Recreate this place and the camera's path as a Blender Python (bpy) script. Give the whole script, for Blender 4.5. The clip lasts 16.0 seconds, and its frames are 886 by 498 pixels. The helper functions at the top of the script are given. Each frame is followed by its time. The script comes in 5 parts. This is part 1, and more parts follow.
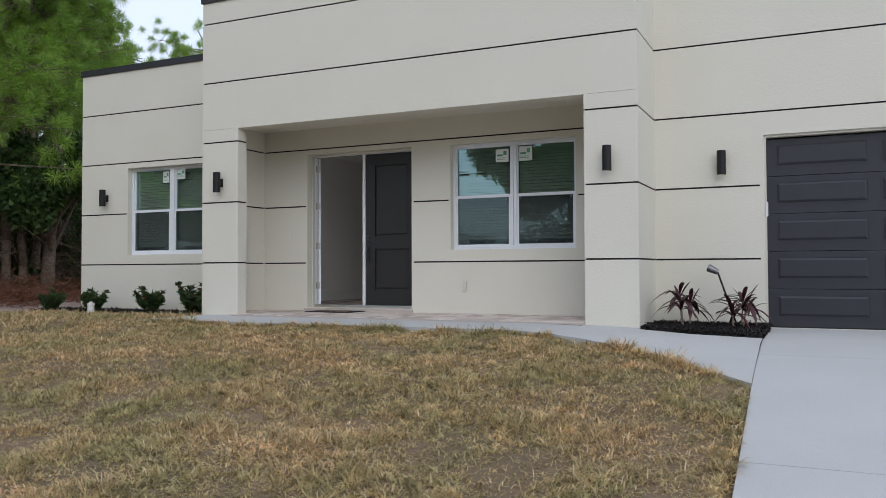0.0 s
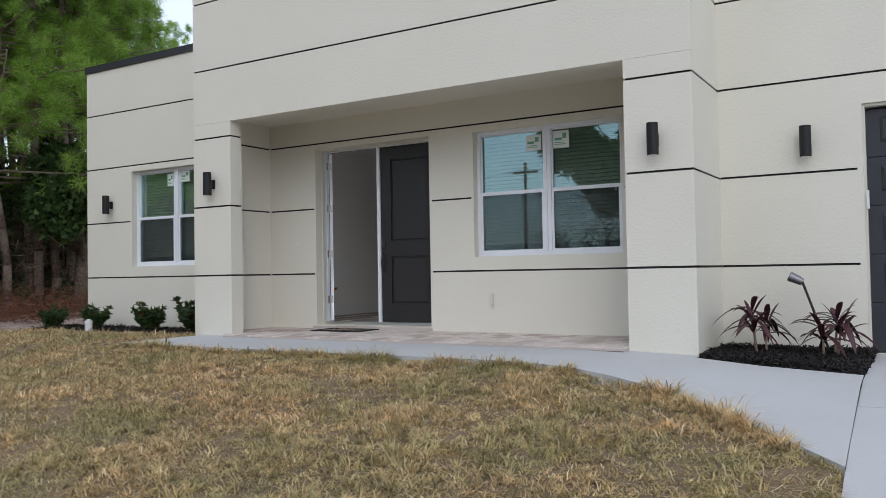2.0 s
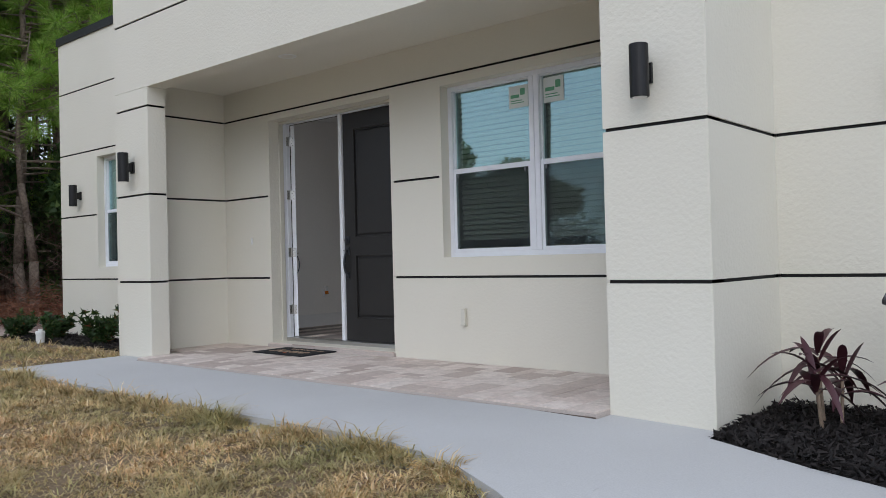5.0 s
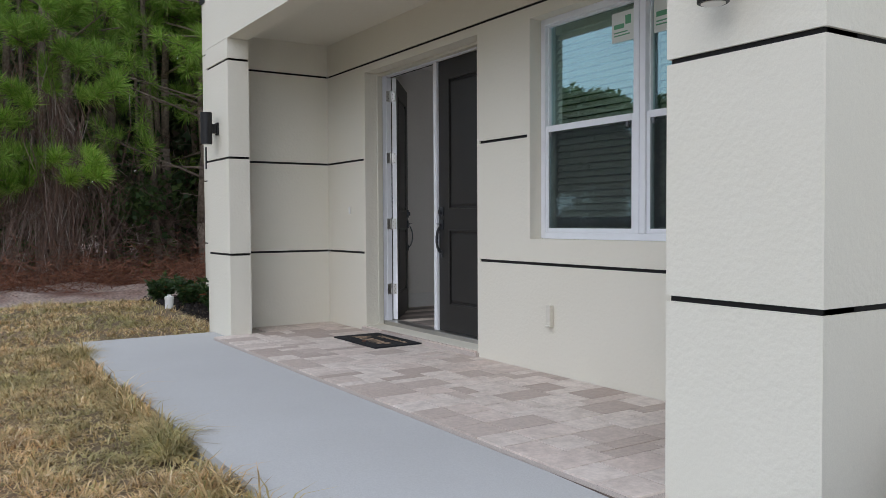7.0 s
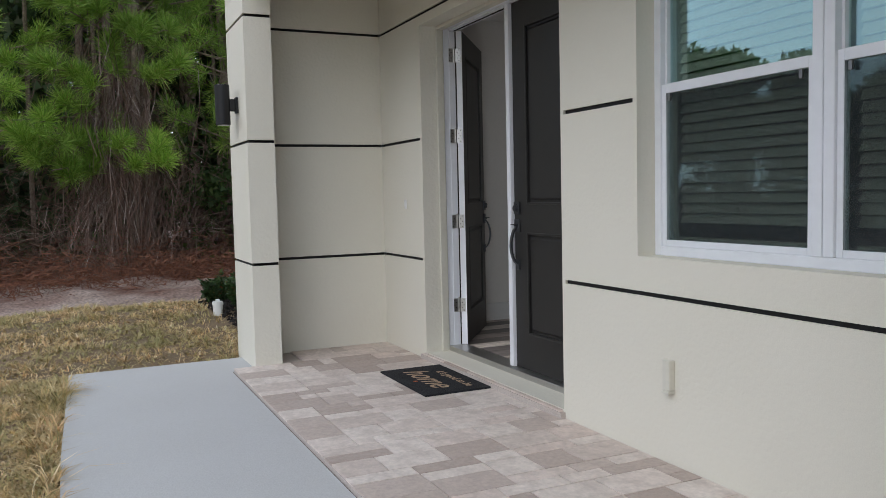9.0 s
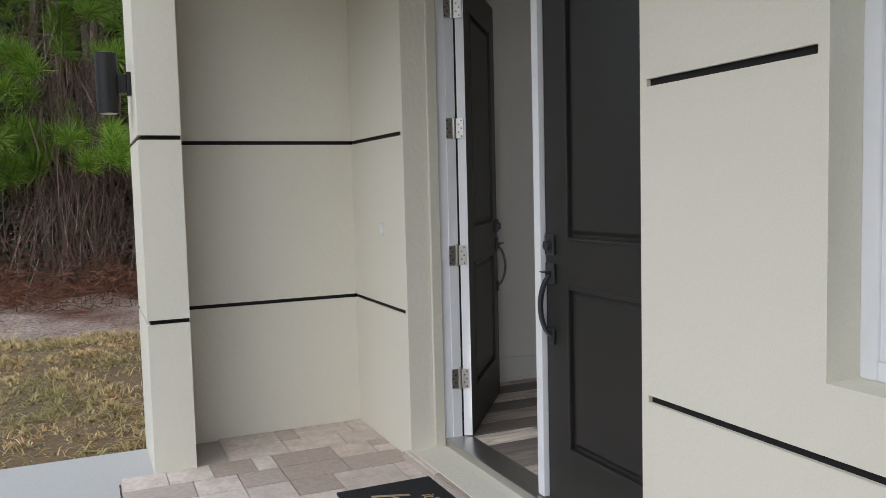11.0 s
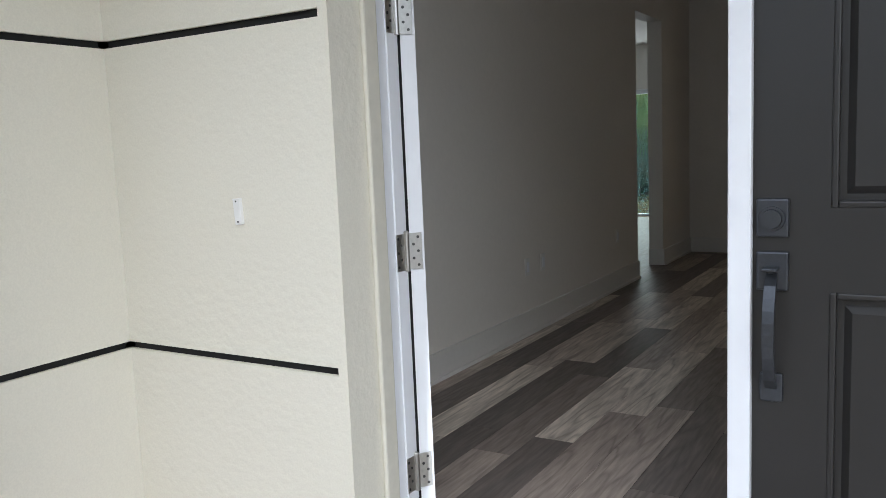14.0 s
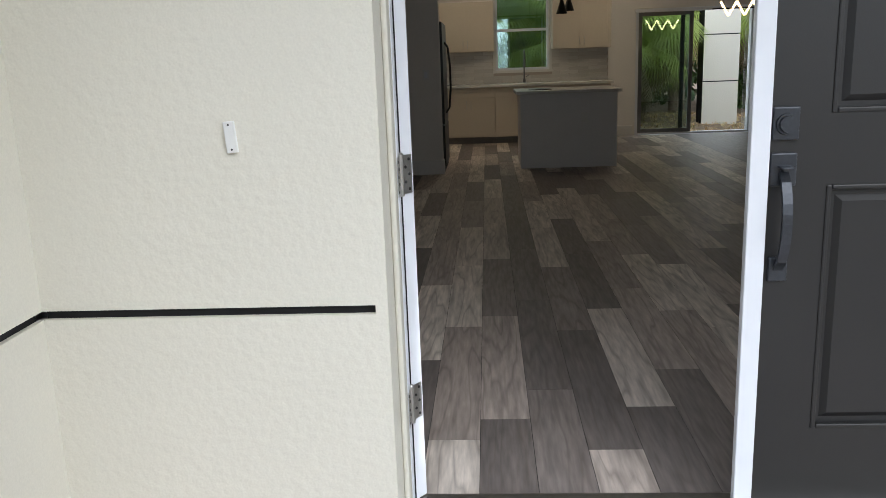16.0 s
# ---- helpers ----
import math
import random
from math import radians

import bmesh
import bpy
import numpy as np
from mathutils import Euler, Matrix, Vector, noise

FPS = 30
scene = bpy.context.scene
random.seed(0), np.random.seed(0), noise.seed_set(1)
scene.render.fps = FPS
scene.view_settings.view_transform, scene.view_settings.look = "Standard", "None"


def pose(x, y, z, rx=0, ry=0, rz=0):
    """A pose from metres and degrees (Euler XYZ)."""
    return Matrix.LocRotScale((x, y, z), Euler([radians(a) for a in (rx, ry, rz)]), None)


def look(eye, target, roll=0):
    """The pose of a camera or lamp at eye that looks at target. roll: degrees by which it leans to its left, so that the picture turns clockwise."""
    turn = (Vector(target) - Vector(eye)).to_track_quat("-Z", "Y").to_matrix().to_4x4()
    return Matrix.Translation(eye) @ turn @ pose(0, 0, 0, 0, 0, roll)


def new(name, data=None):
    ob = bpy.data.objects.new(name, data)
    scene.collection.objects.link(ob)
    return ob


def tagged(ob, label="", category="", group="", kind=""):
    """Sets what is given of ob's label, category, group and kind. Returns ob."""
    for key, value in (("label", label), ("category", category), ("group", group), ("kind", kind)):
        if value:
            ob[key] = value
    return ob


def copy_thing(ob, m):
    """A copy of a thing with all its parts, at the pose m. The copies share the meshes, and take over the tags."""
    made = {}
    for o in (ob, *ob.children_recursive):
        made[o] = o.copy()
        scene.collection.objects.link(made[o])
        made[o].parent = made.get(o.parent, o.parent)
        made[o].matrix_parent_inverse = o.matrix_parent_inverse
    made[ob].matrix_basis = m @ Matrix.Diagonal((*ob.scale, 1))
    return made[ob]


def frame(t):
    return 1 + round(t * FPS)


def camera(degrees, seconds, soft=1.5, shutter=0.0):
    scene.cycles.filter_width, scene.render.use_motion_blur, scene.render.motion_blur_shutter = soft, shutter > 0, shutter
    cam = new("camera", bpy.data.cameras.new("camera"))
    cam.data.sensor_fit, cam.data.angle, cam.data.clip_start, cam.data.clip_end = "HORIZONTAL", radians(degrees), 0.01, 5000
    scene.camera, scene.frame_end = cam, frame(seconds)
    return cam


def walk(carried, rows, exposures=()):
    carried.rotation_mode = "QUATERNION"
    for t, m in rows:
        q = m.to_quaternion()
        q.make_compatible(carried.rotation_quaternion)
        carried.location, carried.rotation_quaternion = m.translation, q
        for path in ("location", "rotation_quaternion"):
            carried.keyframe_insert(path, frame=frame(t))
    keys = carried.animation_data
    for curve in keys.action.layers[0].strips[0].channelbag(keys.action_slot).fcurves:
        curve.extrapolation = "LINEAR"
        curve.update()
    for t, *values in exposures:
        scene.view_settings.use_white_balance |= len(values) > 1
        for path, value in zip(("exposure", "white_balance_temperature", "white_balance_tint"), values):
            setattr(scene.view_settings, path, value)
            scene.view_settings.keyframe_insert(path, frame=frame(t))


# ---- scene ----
cam = camera(57.3, 16.0, soft=0.65)

PATH = [
    (0, (7.542, -10.954, 0.537), (6.699, -9.141, 0.593), -0.2),
    (0.5, (7.506, -10.432, 0.556), (6.622, -8.639, 0.599), -1.3),
    (1, (7.471, -9.941, 0.564), (6.519, -8.182, 0.599), -1.0),
    (1.5, (7.449, -9.364, 0.647), (6.467, -7.622, 0.661), -1.0),
    (2, (7.448, -8.882, 0.667), (6.419, -7.168, 0.726), -1.0),
    (2.5, (7.465, -8.311, 0.691), (6.333, -6.664, 0.742), -0.9),
    (3, (7.47, -7.75, 0.734), (6.289, -6.137, 0.783), -2.4),
    (3.5, (7.484, -7.234, 0.779), (6.276, -5.64, 0.808), -2.3),
    (4, (7.444, -6.716, 0.794), (6.221, -5.134, 0.831), -2.1),
    (6.5, (7.304, -4.049, 0.958), (5.722, -2.827, 0.91), -0.3),
    (7, (7.122, -3.676, 0.989), (5.442, -2.592, 0.921), -0.3),
    (7.5, (6.841, -3.275, 1.018), (5.114, -2.27, 0.939), -0.5),
    (8, (6.506, -3.018, 1.057), (4.73, -2.104, 0.955), -0.7),
    (8.5, (6.122, -2.738, 1.107), (4.328, -1.868, 0.948), -1.1),
    (9, (5.678, -2.45, 1.17), (3.866, -1.614, 1.038), -1.3),
    (9.2, (5.472, -2.323, 1.191), (3.653, -1.499, 1.077), -1.3),
    (11.3, (3.603, -1.419, 1.322), (1.781, -0.609, 1.167), -1.5),
    (11.5, (3.432, -1.384, 1.324), (1.649, -0.493, 1.167), -1.3),
    (12, (2.965, -1.327, 1.289), (1.23, -0.346, 1.128), -0.8),
    (12.5, (2.528, -1.353, 1.263), (0.912, -0.188, 1.1), -0.9),
    (13, (2.081, -1.386, 1.262), (0.505, -0.173, 1.049), -1.6),
    (13.5, (1.68, -1.494, 1.266), (0.267, -0.098, 1.037), -1.3),
    (14, (1.31, -1.614, 1.255), (0.283, 0.084, 1.007), -2.4),
    (14.5, (0.975, -1.615, 1.279), (0.135, 0.179, 1.007), -3.7),
    (15, (0.68, -1.733, 1.284), (0.306, 0.207, 0.978), -2.9),
    (15.5, (0.458, -1.737, 1.27), (0.232, 0.224, 0.951), -2.2),
    (16, (0.277, -1.842, 1.255), (0.16, 0.103, 0.806), -2.1),
]
walk(cam, [(row[0], look(*row[1:])) for row in PATH],
     [(0, 0.1, 6300, 12), (2, 0.2, 6260, 12), (4, 0.24, 6220, 12), (7, 0.27, 6280, 12), (9, 0.31, 6350, 11), (11.5, 0.5, 6500, 10), (12, 0.57, 6500, 10), (12.5, 0.95, 6380, 10), (14, 1.1, 6200, 9), (15, 1.18, 6200, 9), (16, 1.12, 6200, 9)])

# ---- world, sun, exposure ----
world = bpy.data.worlds.new("overcast_sky")
scene.world = world
world.use_nodes = True
wn, wl = world.node_tree.nodes, world.node_tree.links
wn.clear()
sky = wn.new("ShaderNodeTexSky")
sky.sky_type = "NISHITA"
sky.sun_disc = False
sky.sun_elevation = radians(35)
sky.sun_rotation = radians(150)
cloud = wn.new("ShaderNodeMixRGB")
cloud.inputs[0].default_value = 0.72
cloud.inputs[2].default_value = (8.2, 8.9, 10.0, 1)
wl.new(sky.outputs[0], cloud.inputs[1])
back = wn.new("ShaderNodeBackground")
back.inputs[1].default_value = 0.12
wl.new(cloud.outputs[0], back.inputs[0])
wout = wn.new("ShaderNodeOutputWorld")
wl.new(back.outputs[0], wout.inputs[0])

sun_data = bpy.data.lights.new("sun", "SUN")
sun_data.energy = 0.55
sun_data.angle = radians(45)
sun_data.color = (1.0, 0.97, 0.92)
sun = new("sun", sun_data)
sun.matrix_world = look((14, -23, 19), (0, 0, 0))


# ---- materials ----
def material(name, color, rough=0.6, metal=0.0, grain=0.0, grain_size=40.0, stain=0.0, stain_size=1.2, bump=0.0,
             bump_size=60.0, stain_color=None, per_object=0.0, per_island=None, spec=0.5, emit=None, detail=4.0, stretch=None, tones=None, knots=0.0, thin=0.0):
    """A node material at real-world size: base colour with fine grain, broad stains and relief."""
    m = bpy.data.materials.new(name)
    m.use_nodes = True
    n, l = m.node_tree.nodes, m.node_tree.links
    b = n["Principled BSDF"]
    b.inputs["Roughness"].default_value = rough
    b.inputs["Metallic"].default_value = metal
    b.inputs["Specular IOR Level"].default_value = spec
    b.inputs["Base Color"].default_value = (*color, 1)
    geo = n.new("ShaderNodeNewGeometry")
    out = None

    def mix(kind, fac, a, c):
        x = n.new("ShaderNodeMixRGB")
        x.blend_type = kind
        for k, v in ((0, fac), (1, a), (2, c)):
            if hasattr(v, "is_output"):
                l.new(v, x.inputs[k])
            elif k == 0:
                x.inputs[0].default_value = v
            else:
                x.inputs[k].default_value = (*v, 1)
        return x.outputs[0]

    def noise_at(scale, det=4.0):
        t = n.new("ShaderNodeTexNoise")
        t.inputs["Scale"].default_value = scale
        t.inputs["Detail"].default_value = det
        if stretch:
            v = n.new("ShaderNodeVectorMath")
            v.operation = "MULTIPLY"
            v.inputs[1].default_value = stretch
            l.new(geo.outputs["Position"], v.inputs[0])
            info2 = n.new("ShaderNodeObjectInfo")
            v2 = n.new("ShaderNodeVectorMath")
            v2.operation = "ADD"
            sc = n.new("ShaderNodeVectorMath")
            sc.operation = "SCALE"
            sc.inputs[0].default_value = (7.0, 13.0, 5.0)
            l.new(info2.outputs["Random"], sc.inputs["Scale"])
            l.new(v.outputs[0], v2.inputs[0])
            l.new(sc.outputs[0], v2.inputs[1])
            l.new(v2.outputs[0], t.inputs["Vector"])
        else:
            l.new(geo.outputs["Position"], t.inputs["Vector"])
        return t.outputs["Fac"]

    def ramp(src, stops):
        r = n.new("ShaderNodeValToRGB")
        e = r.color_ramp.elements
        while len(e) < len(stops):
            e.new(0.5)
        for el, (p, c) in zip(e, stops):
            el.position = p
            el.color = (*c, 1)
        l.new(src, r.inputs[0])
        return r.outputs[0]

    if per_island:
        out = ramp(geo.outputs["Random Per Island"], per_island)
    elif tones:
        info = n.new("ShaderNodeObjectInfo")
        out = ramp(info.outputs["Random"], tones)
    elif per_object:
        info = n.new("ShaderNodeObjectInfo")
        k = per_object
        out = mix("MULTIPLY", 1.0, ramp(info.outputs["Random"], [(0, (1 - k,) * 3), (1, (1 + k,) * 3)]), color)
    base = out if out is not None else color
    if stain:
        f = ramp(noise_at(stain_size), [(0.38, (0, 0, 0)), (0.68, (stain,) * 3)])
        out = base = mix("MIX", f, base, stain_color or tuple(c * 0.6 for c in color))
    if grain:
        f = ramp(noise_at(grain_size, 8.0), [(0.3, (1 - grain,) * 3), (0.7, (1 + grain,) * 3)])
        out = base = mix("MULTIPLY", 1.0, base, f)
    if knots:
        wob = noise_at(5.0, 3.0)
        ring = n.new("ShaderNodeMath")
        ring.operation = "PINGPONG"
        ring.inputs[1].default_value = 0.05
        l.new(wob, ring.inputs[0])
        f = ramp(ring.outputs[0], [(0.0, (knots * 0.55,) * 3), (0.018, (0, 0, 0))])
        out = base = mix("MIX", f, base, (0.09, 0.07, 0.058))
    if out is not None:
        l.new(out, b.inputs["Base Color"])
    if bump:
        bn = n.new("ShaderNodeBump")
        bn.inputs["Strength"].default_value = bump
        bn.inputs["Distance"].default_value = 0.01
        l.new(noise_at(bump_size, detail), bn.inputs["Height"])
        l.new(bn.outputs[0], b.inputs["Normal"])
    if thin:
        tr = n.new("ShaderNodeBsdfTranslucent")
        tr.inputs[0].default_value = (*color, 1)
        if out is not None:
            l.new(out, tr.inputs[0])
        ms = n.new("ShaderNodeMixShader")
        ms.inputs[0].default_value = thin
        l.new(b.outputs[0], ms.inputs[1])
        l.new(tr.outputs[0], ms.inputs[2])
        l.new(ms.outputs[0], n["Material Output"].inputs[0])
    if emit:
        b.inputs["Emission Color"].default_value = (*emit[0], 1)
        b.inputs["Emission Strength"].default_value = emit[1]
    return m


CREAM = (0.74, 0.712, 0.62)
M_STUCCO = material("cream_stucco", CREAM, 0.9, grain=0.035, grain_size=180, stain=0.22, stain_size=1.1, stain_color=(0.67, 0.64, 0.54), bump=0.32, bump_size=40, spec=0.25, detail=3)
M_SMOOTH = material("cream_paint", (0.66, 0.635, 0.55), 0.6, grain=0.03, bump=0.05)
M_GROOVE = material("black_channel", (0.005, 0.005, 0.0055), 0.8, grain=0.2)
M_SOFFIT = material("soffit_paint", (0.72, 0.69, 0.60), 0.8, grain=0.02, bump=0.1, bump_size=90)
M_CAP = material("dark_metal_coping", (0.05, 0.05, 0.055), 0.5, 0.6, grain=0.1, stain=0.3, stain_size=2)
M_WHITE = material("white_vinyl", (0.8, 0.82, 0.86), 0.35, grain=0.02, grain_size=15)
M_DOOR = material("dark_grey_door_paint", (0.0195, 0.0185, 0.018), 0.42, grain=0.06, grain_size=8, bump=0.03, bump_size=150)
M_GARAGE = material("charcoal_garage_steel", (0.030, 0.033, 0.040), 0.5, grain=0.08, grain_size=6, bump=0.04, bump_size=300)
M_BLACK = material("matt_black_metal", (0.012, 0.012, 0.013), 0.45, 0.3, grain=0.1)
M_HANDLE = material("dark_bronze_metal", (0.06, 0.065, 0.075), 0.36, 0.6, grain=0.1, grain_size=120)
M_STEEL = material("brushed_steel", (0.55, 0.54, 0.52), 0.35, 1.0, grain=0.08, grain_size=90)
M_DARKSTEEL = material("black_stainless", (0.035, 0.036, 0.04), 0.38, 0.6, grain=0.06, grain_size=20)
M_FRIDGE = material("fridge_steel", (0.22, 0.22, 0.23), 0.4, 0.9, grain=0.06, grain_size=20)
M_SCREW = material("screw_dark", (0.1, 0.1, 0.1), 0.5, 0.8)
M_CONCRETE = material("broom_concrete", (0.505, 0.503, 0.50), 0.85, grain=0.06, grain_size=120, stain=0.35, stain_size=1.0, stain_color=(0.43, 0.425, 0.415), bump=0.2, bump_size=140, spec=0.3)
M_JOINT = material("sand_joint", (0.50, 0.44, 0.40), 0.95, grain=0.15, grain_size=150)
M_TILE = material("beige_paver", (0.59, 0.505, 0.455), 0.75, grain=0.10, grain_size=45, stain=0.5, stain_size=11, stain_color=(0.46, 0.385, 0.34), bump=0.25, bump_size=60,
                  tones=[(0, (0.40, 0.32, 0.275)), (0.12, (0.48, 0.395, 0.345)), (0.3, (0.60, 0.51, 0.455)), (0.5, (0.71, 0.63, 0.57)), (0.75, (0.75, 0.67, 0.61)), (1, (0.66, 0.55, 0.49))])
M_MULCH = material("black_mulch", (0.012, 0.011, 0.011), 0.95, per_island=[(0, (0.006, 0.005, 0.005)), (1, (0.03, 0.024, 0.022))])
M_SOIL = material("lawn_soil", (0.20, 0.135, 0.08), 1.0, grain=0.35, grain_size=60, stain=0.6, stain_size=0.9, stain_color=(0.10, 0.08, 0.04), bump=0.8, bump_size=40)
M_GRASS = material("dry_grass", (0.3, 0.22, 0.1), 0.75, thin=0.3, spec=0.25, stain=0.7, stain_size=1.3, stain_color=(0.34, 0.34, 0.15), grain=0.45, grain_size=9,
                   per_island=[(0, (0.78, 0.55, 0.31)), (0.3, (0.66, 0.44, 0.23)), (0.5, (0.48, 0.31, 0.15)), (0.7, (0.40, 0.36, 0.16)), (0.84, (0.70, 0.50, 0.28)), (1, (0.96, 0.80, 0.56))])
M_STRAW = material("red_pine_straw", (0.12, 0.045, 0.026), 1.0, grain=0.5, grain_size=25, stain=1.0, stain_size=0.55, stain_color=(0.46, 0.38, 0.33), bump=0.9, bump_size=15)
M_BARK = material("pine_bark", (0.23, 0.175, 0.135), 0.95, grain=0.4, grain_size=18, stain=0.5, stain_size=3, bump=1.0, bump_size=22)
M_TWIG = material("grey_dead_twigs", (0.2, 0.16, 0.125), 0.95, per_island=[(0, (0.09, 0.06, 0.045)), (0.7, (0.2, 0.135, 0.10)), (1, (0.34, 0.27, 0.22))])
M_NEEDLE = material("pine_needles", (0.1, 0.16, 0.03), 0.55, thin=0.4, stain=0.5, stain_size=0.5, stain_color=(0.07, 0.14, 0.03),
                    per_island=[(0, (0.14, 0.27, 0.035)), (0.5, (0.32, 0.54, 0.07)), (0.93, (0.54, 0.70, 0.16)), (1, (0.36, 0.24, 0.10))])
M_VINE = material("brown_dead_vines", (0.2, 0.15, 0.12), 0.95, per_island=[(0, (0.06, 0.036, 0.026)), (0.6, (0.14, 0.08, 0.058)), (0.88, (0.20, 0.145, 0.12)), (1, (0.38, 0.33, 0.29))])
M_LEAF = material("forest_leaves", (0.06, 0.1, 0.03), 0.6, thin=0.4, per_island=[(0, (0.035, 0.075, 0.02)), (0.7, (0.08, 0.15, 0.04)), (1, (0.14, 0.21, 0.06))])
# Darker copy of the forest leaves: the wood's shade is put into the colour.
M_DARKLEAF = material("shaded_forest_leaves", (0.04, 0.07, 0.025), 0.7, per_island=[(0, (0.03, 0.06, 0.024)), (0.6, (0.075, 0.13, 0.048)), (0.85, (0.10, 0.085, 0.055)), (1, (0.12, 0.19, 0.065))])
M_BUSH = material("shrub_leaves", (0.05, 0.1, 0.025), 0.45, thin=0.4, per_island=[(0, (0.02, 0.045, 0.012)), (0.8, (0.05, 0.10, 0.03)), (0.9, (0.10, 0.15, 0.04)), (1, (0.22, 0.06, 0.03))])
M_TI = material("burgundy_leaves", (0.05, 0.02, 0.025), 0.4, per_island=[(0, (0.03, 0.010, 0.014)), (0.5, (0.075, 0.022, 0.03)), (1, (0.035, 0.04, 0.03))])
M_STEM = material("pale_cane", (0.3, 0.22, 0.16), 0.8, grain=0.2)
M_PALM = material("palm_fronds", (0.42, 0.52, 0.13), 0.5, thin=0.4, per_object=0.35)
M_DRYPALM = material("dry_palm_fronds", (0.3, 0.24, 0.13), 0.8, per_object=0.3)
M_DRYWALL = material("warm_grey_wall_paint", (0.82, 0.795, 0.755), 0.8, grain=0.015, bump=0.06, bump_size=120)
M_CEIL = material("ceiling_paint", (0.75, 0.73, 0.7), 0.9, grain=0.02, bump=0.15, bump_size=80)
M_BASE = material("white_baseboard_paint", (0.78, 0.77, 0.75), 0.4, grain=0.015)
M_PLANK = material("grey_brown_vinyl_plank", (0.34, 0.295, 0.265), 0.5, spec=0.35, grain=0.24, grain_size=60, stain=0.5, stain_size=16, stain_color=(0.21, 0.175, 0.155), bump=0.06, bump_size=60, stretch=(1.0, 0.1, 1.0), knots=0.7,
                   tones=[(0, (0.13, 0.113, 0.105)), (0.3, (0.19, 0.163, 0.15)), (0.4, (0.36, 0.30, 0.265)), (0.66, (0.47, 0.395, 0.35)), (0.78, (0.60, 0.525, 0.46)), (1, (0.72, 0.645, 0.565))])
M_CAB = material("cream_shaker_paint", (0.60, 0.54, 0.45), 0.45, grain=0.02)
M_COUNTER = material("pale_quartz", (0.7, 0.69, 0.67), 0.2, grain=0.05, grain_size=60, stain=0.2, stain_size=6)
M_BACKSPLASH = material("grey_brick_tile", (0.64, 0.625, 0.595), 0.3, per_object=0.1, grain=0.06, grain_size=50)
M_ISLAND = material("grey_island_panel", (0.80, 0.80, 0.80), 0.5, grain=0.02)
M_BLIND = material("white_blind_slats", (0.5, 0.51, 0.47), 0.6, grain=0.02)
# Shade of the unlit rooms is put into this grey; toe kicks share it.
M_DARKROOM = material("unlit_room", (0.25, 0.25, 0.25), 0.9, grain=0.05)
M_MAT = material("black_coir", (0.012, 0.013, 0.016), 1.0, grain=0.5, grain_size=250, bump=0.8, bump_size=260)
M_MATTEXT = material("tan_print", (0.42, 0.30, 0.2), 0.9, grain=0.3, grain_size=150)
M_MATTEXT2 = material("orange_print", (0.5, 0.12, 0.04), 0.9, grain=0.3, grain_size=150)
M_STICKER = material("pale_sticker", (0.72, 0.76, 0.72), 0.6)
M_STICKER2 = material("green_print", (0.12, 0.35, 0.2), 0.6)
M_LAMPLIGHT = material("lamp_glow", (1, 0.9, 0.75), 0.4, emit=((1.0, 0.66, 0.30), 3.2))
M_LENS = material("unlit_lamp_lens", (0.75, 0.73, 0.68), 0.4)
M_PLASTIC = material("white_plastic", (0.78, 0.78, 0.76), 0.4, grain=0.02)
M_AMBER = material("amber_oil", (0.7, 0.2, 0.02), 0.2)
M_POLE = material("weathered_pole", (0.13, 0.1, 0.08), 0.95, grain=0.3, grain_size=30)
M_ROAD = material("asphalt", (0.05, 0.05, 0.05), 0.9, grain=0.3, grain_size=100, bump=0.3, bump_size=120)

M_GLASS = bpy.data.materials.new("window_glass")
M_GLASS.use_nodes = True
gn, gl = M_GLASS.node_tree.nodes, M_GLASS.node_tree.links
gn.clear()
g_t = gn.new("ShaderNodeBsdfTransparent")
g_t.inputs[0].default_value = (0.80, 0.86, 0.82, 1)
g_g = gn.new("ShaderNodeBsdfGlossy")
g_g.inputs["Roughness"].default_value = 0.01
g_g.inputs[0].default_value = (0.66, 0.93, 0.98, 1)
g_f = gn.new("ShaderNodeLayerWeight")
g_f.inputs[0].default_value = 0.5
g_p = gn.new("ShaderNodeMath")
g_p.operation = "POWER"
g_p.inputs[1].default_value = 2.2
g_s = gn.new("ShaderNodeMath")
g_s.operation = "MULTIPLY_ADD"
g_s.inputs[1].default_value = 0.8
g_s.inputs[2].default_value = 0.15
g_m = gn.new("ShaderNodeMixShader")
g_o = gn.new("ShaderNodeOutputMaterial")
gl.new(g_f.outputs["Facing"], g_p.inputs[0])
gl.new(g_p.outputs[0], g_s.inputs[0])
gl.new(g_s.outputs[0], g_m.inputs[0])
gl.new(g_t.outputs[0], g_m.inputs[1])
gl.new(g_g.outputs[0], g_m.inputs[2])
gl.new(g_m.outputs[0], g_o.inputs[0])

M_SCREEN = bpy.data.materials.new("insect_screen")
M_SCREEN.use_nodes = True
sn, sk = M_SCREEN.node_tree.nodes, M_SCREEN.node_tree.links
sn.clear()
s_t = sn.new("ShaderNodeBsdfTransparent")
s_d = sn.new("ShaderNodeBsdfDiffuse")
s_d.inputs[0].default_value = (0.05, 0.055, 0.06, 1)
s_m = sn.new("ShaderNodeMixShader")
s_m.inputs[0].default_value = 0.3
s_o = sn.new("ShaderNodeOutputMaterial")
sk.new(s_t.outputs[0], s_m.inputs[1])
sk.new(s_d.outputs[0], s_m.inputs[2])
sk.new(s_m.outputs[0], s_o.inputs[0])


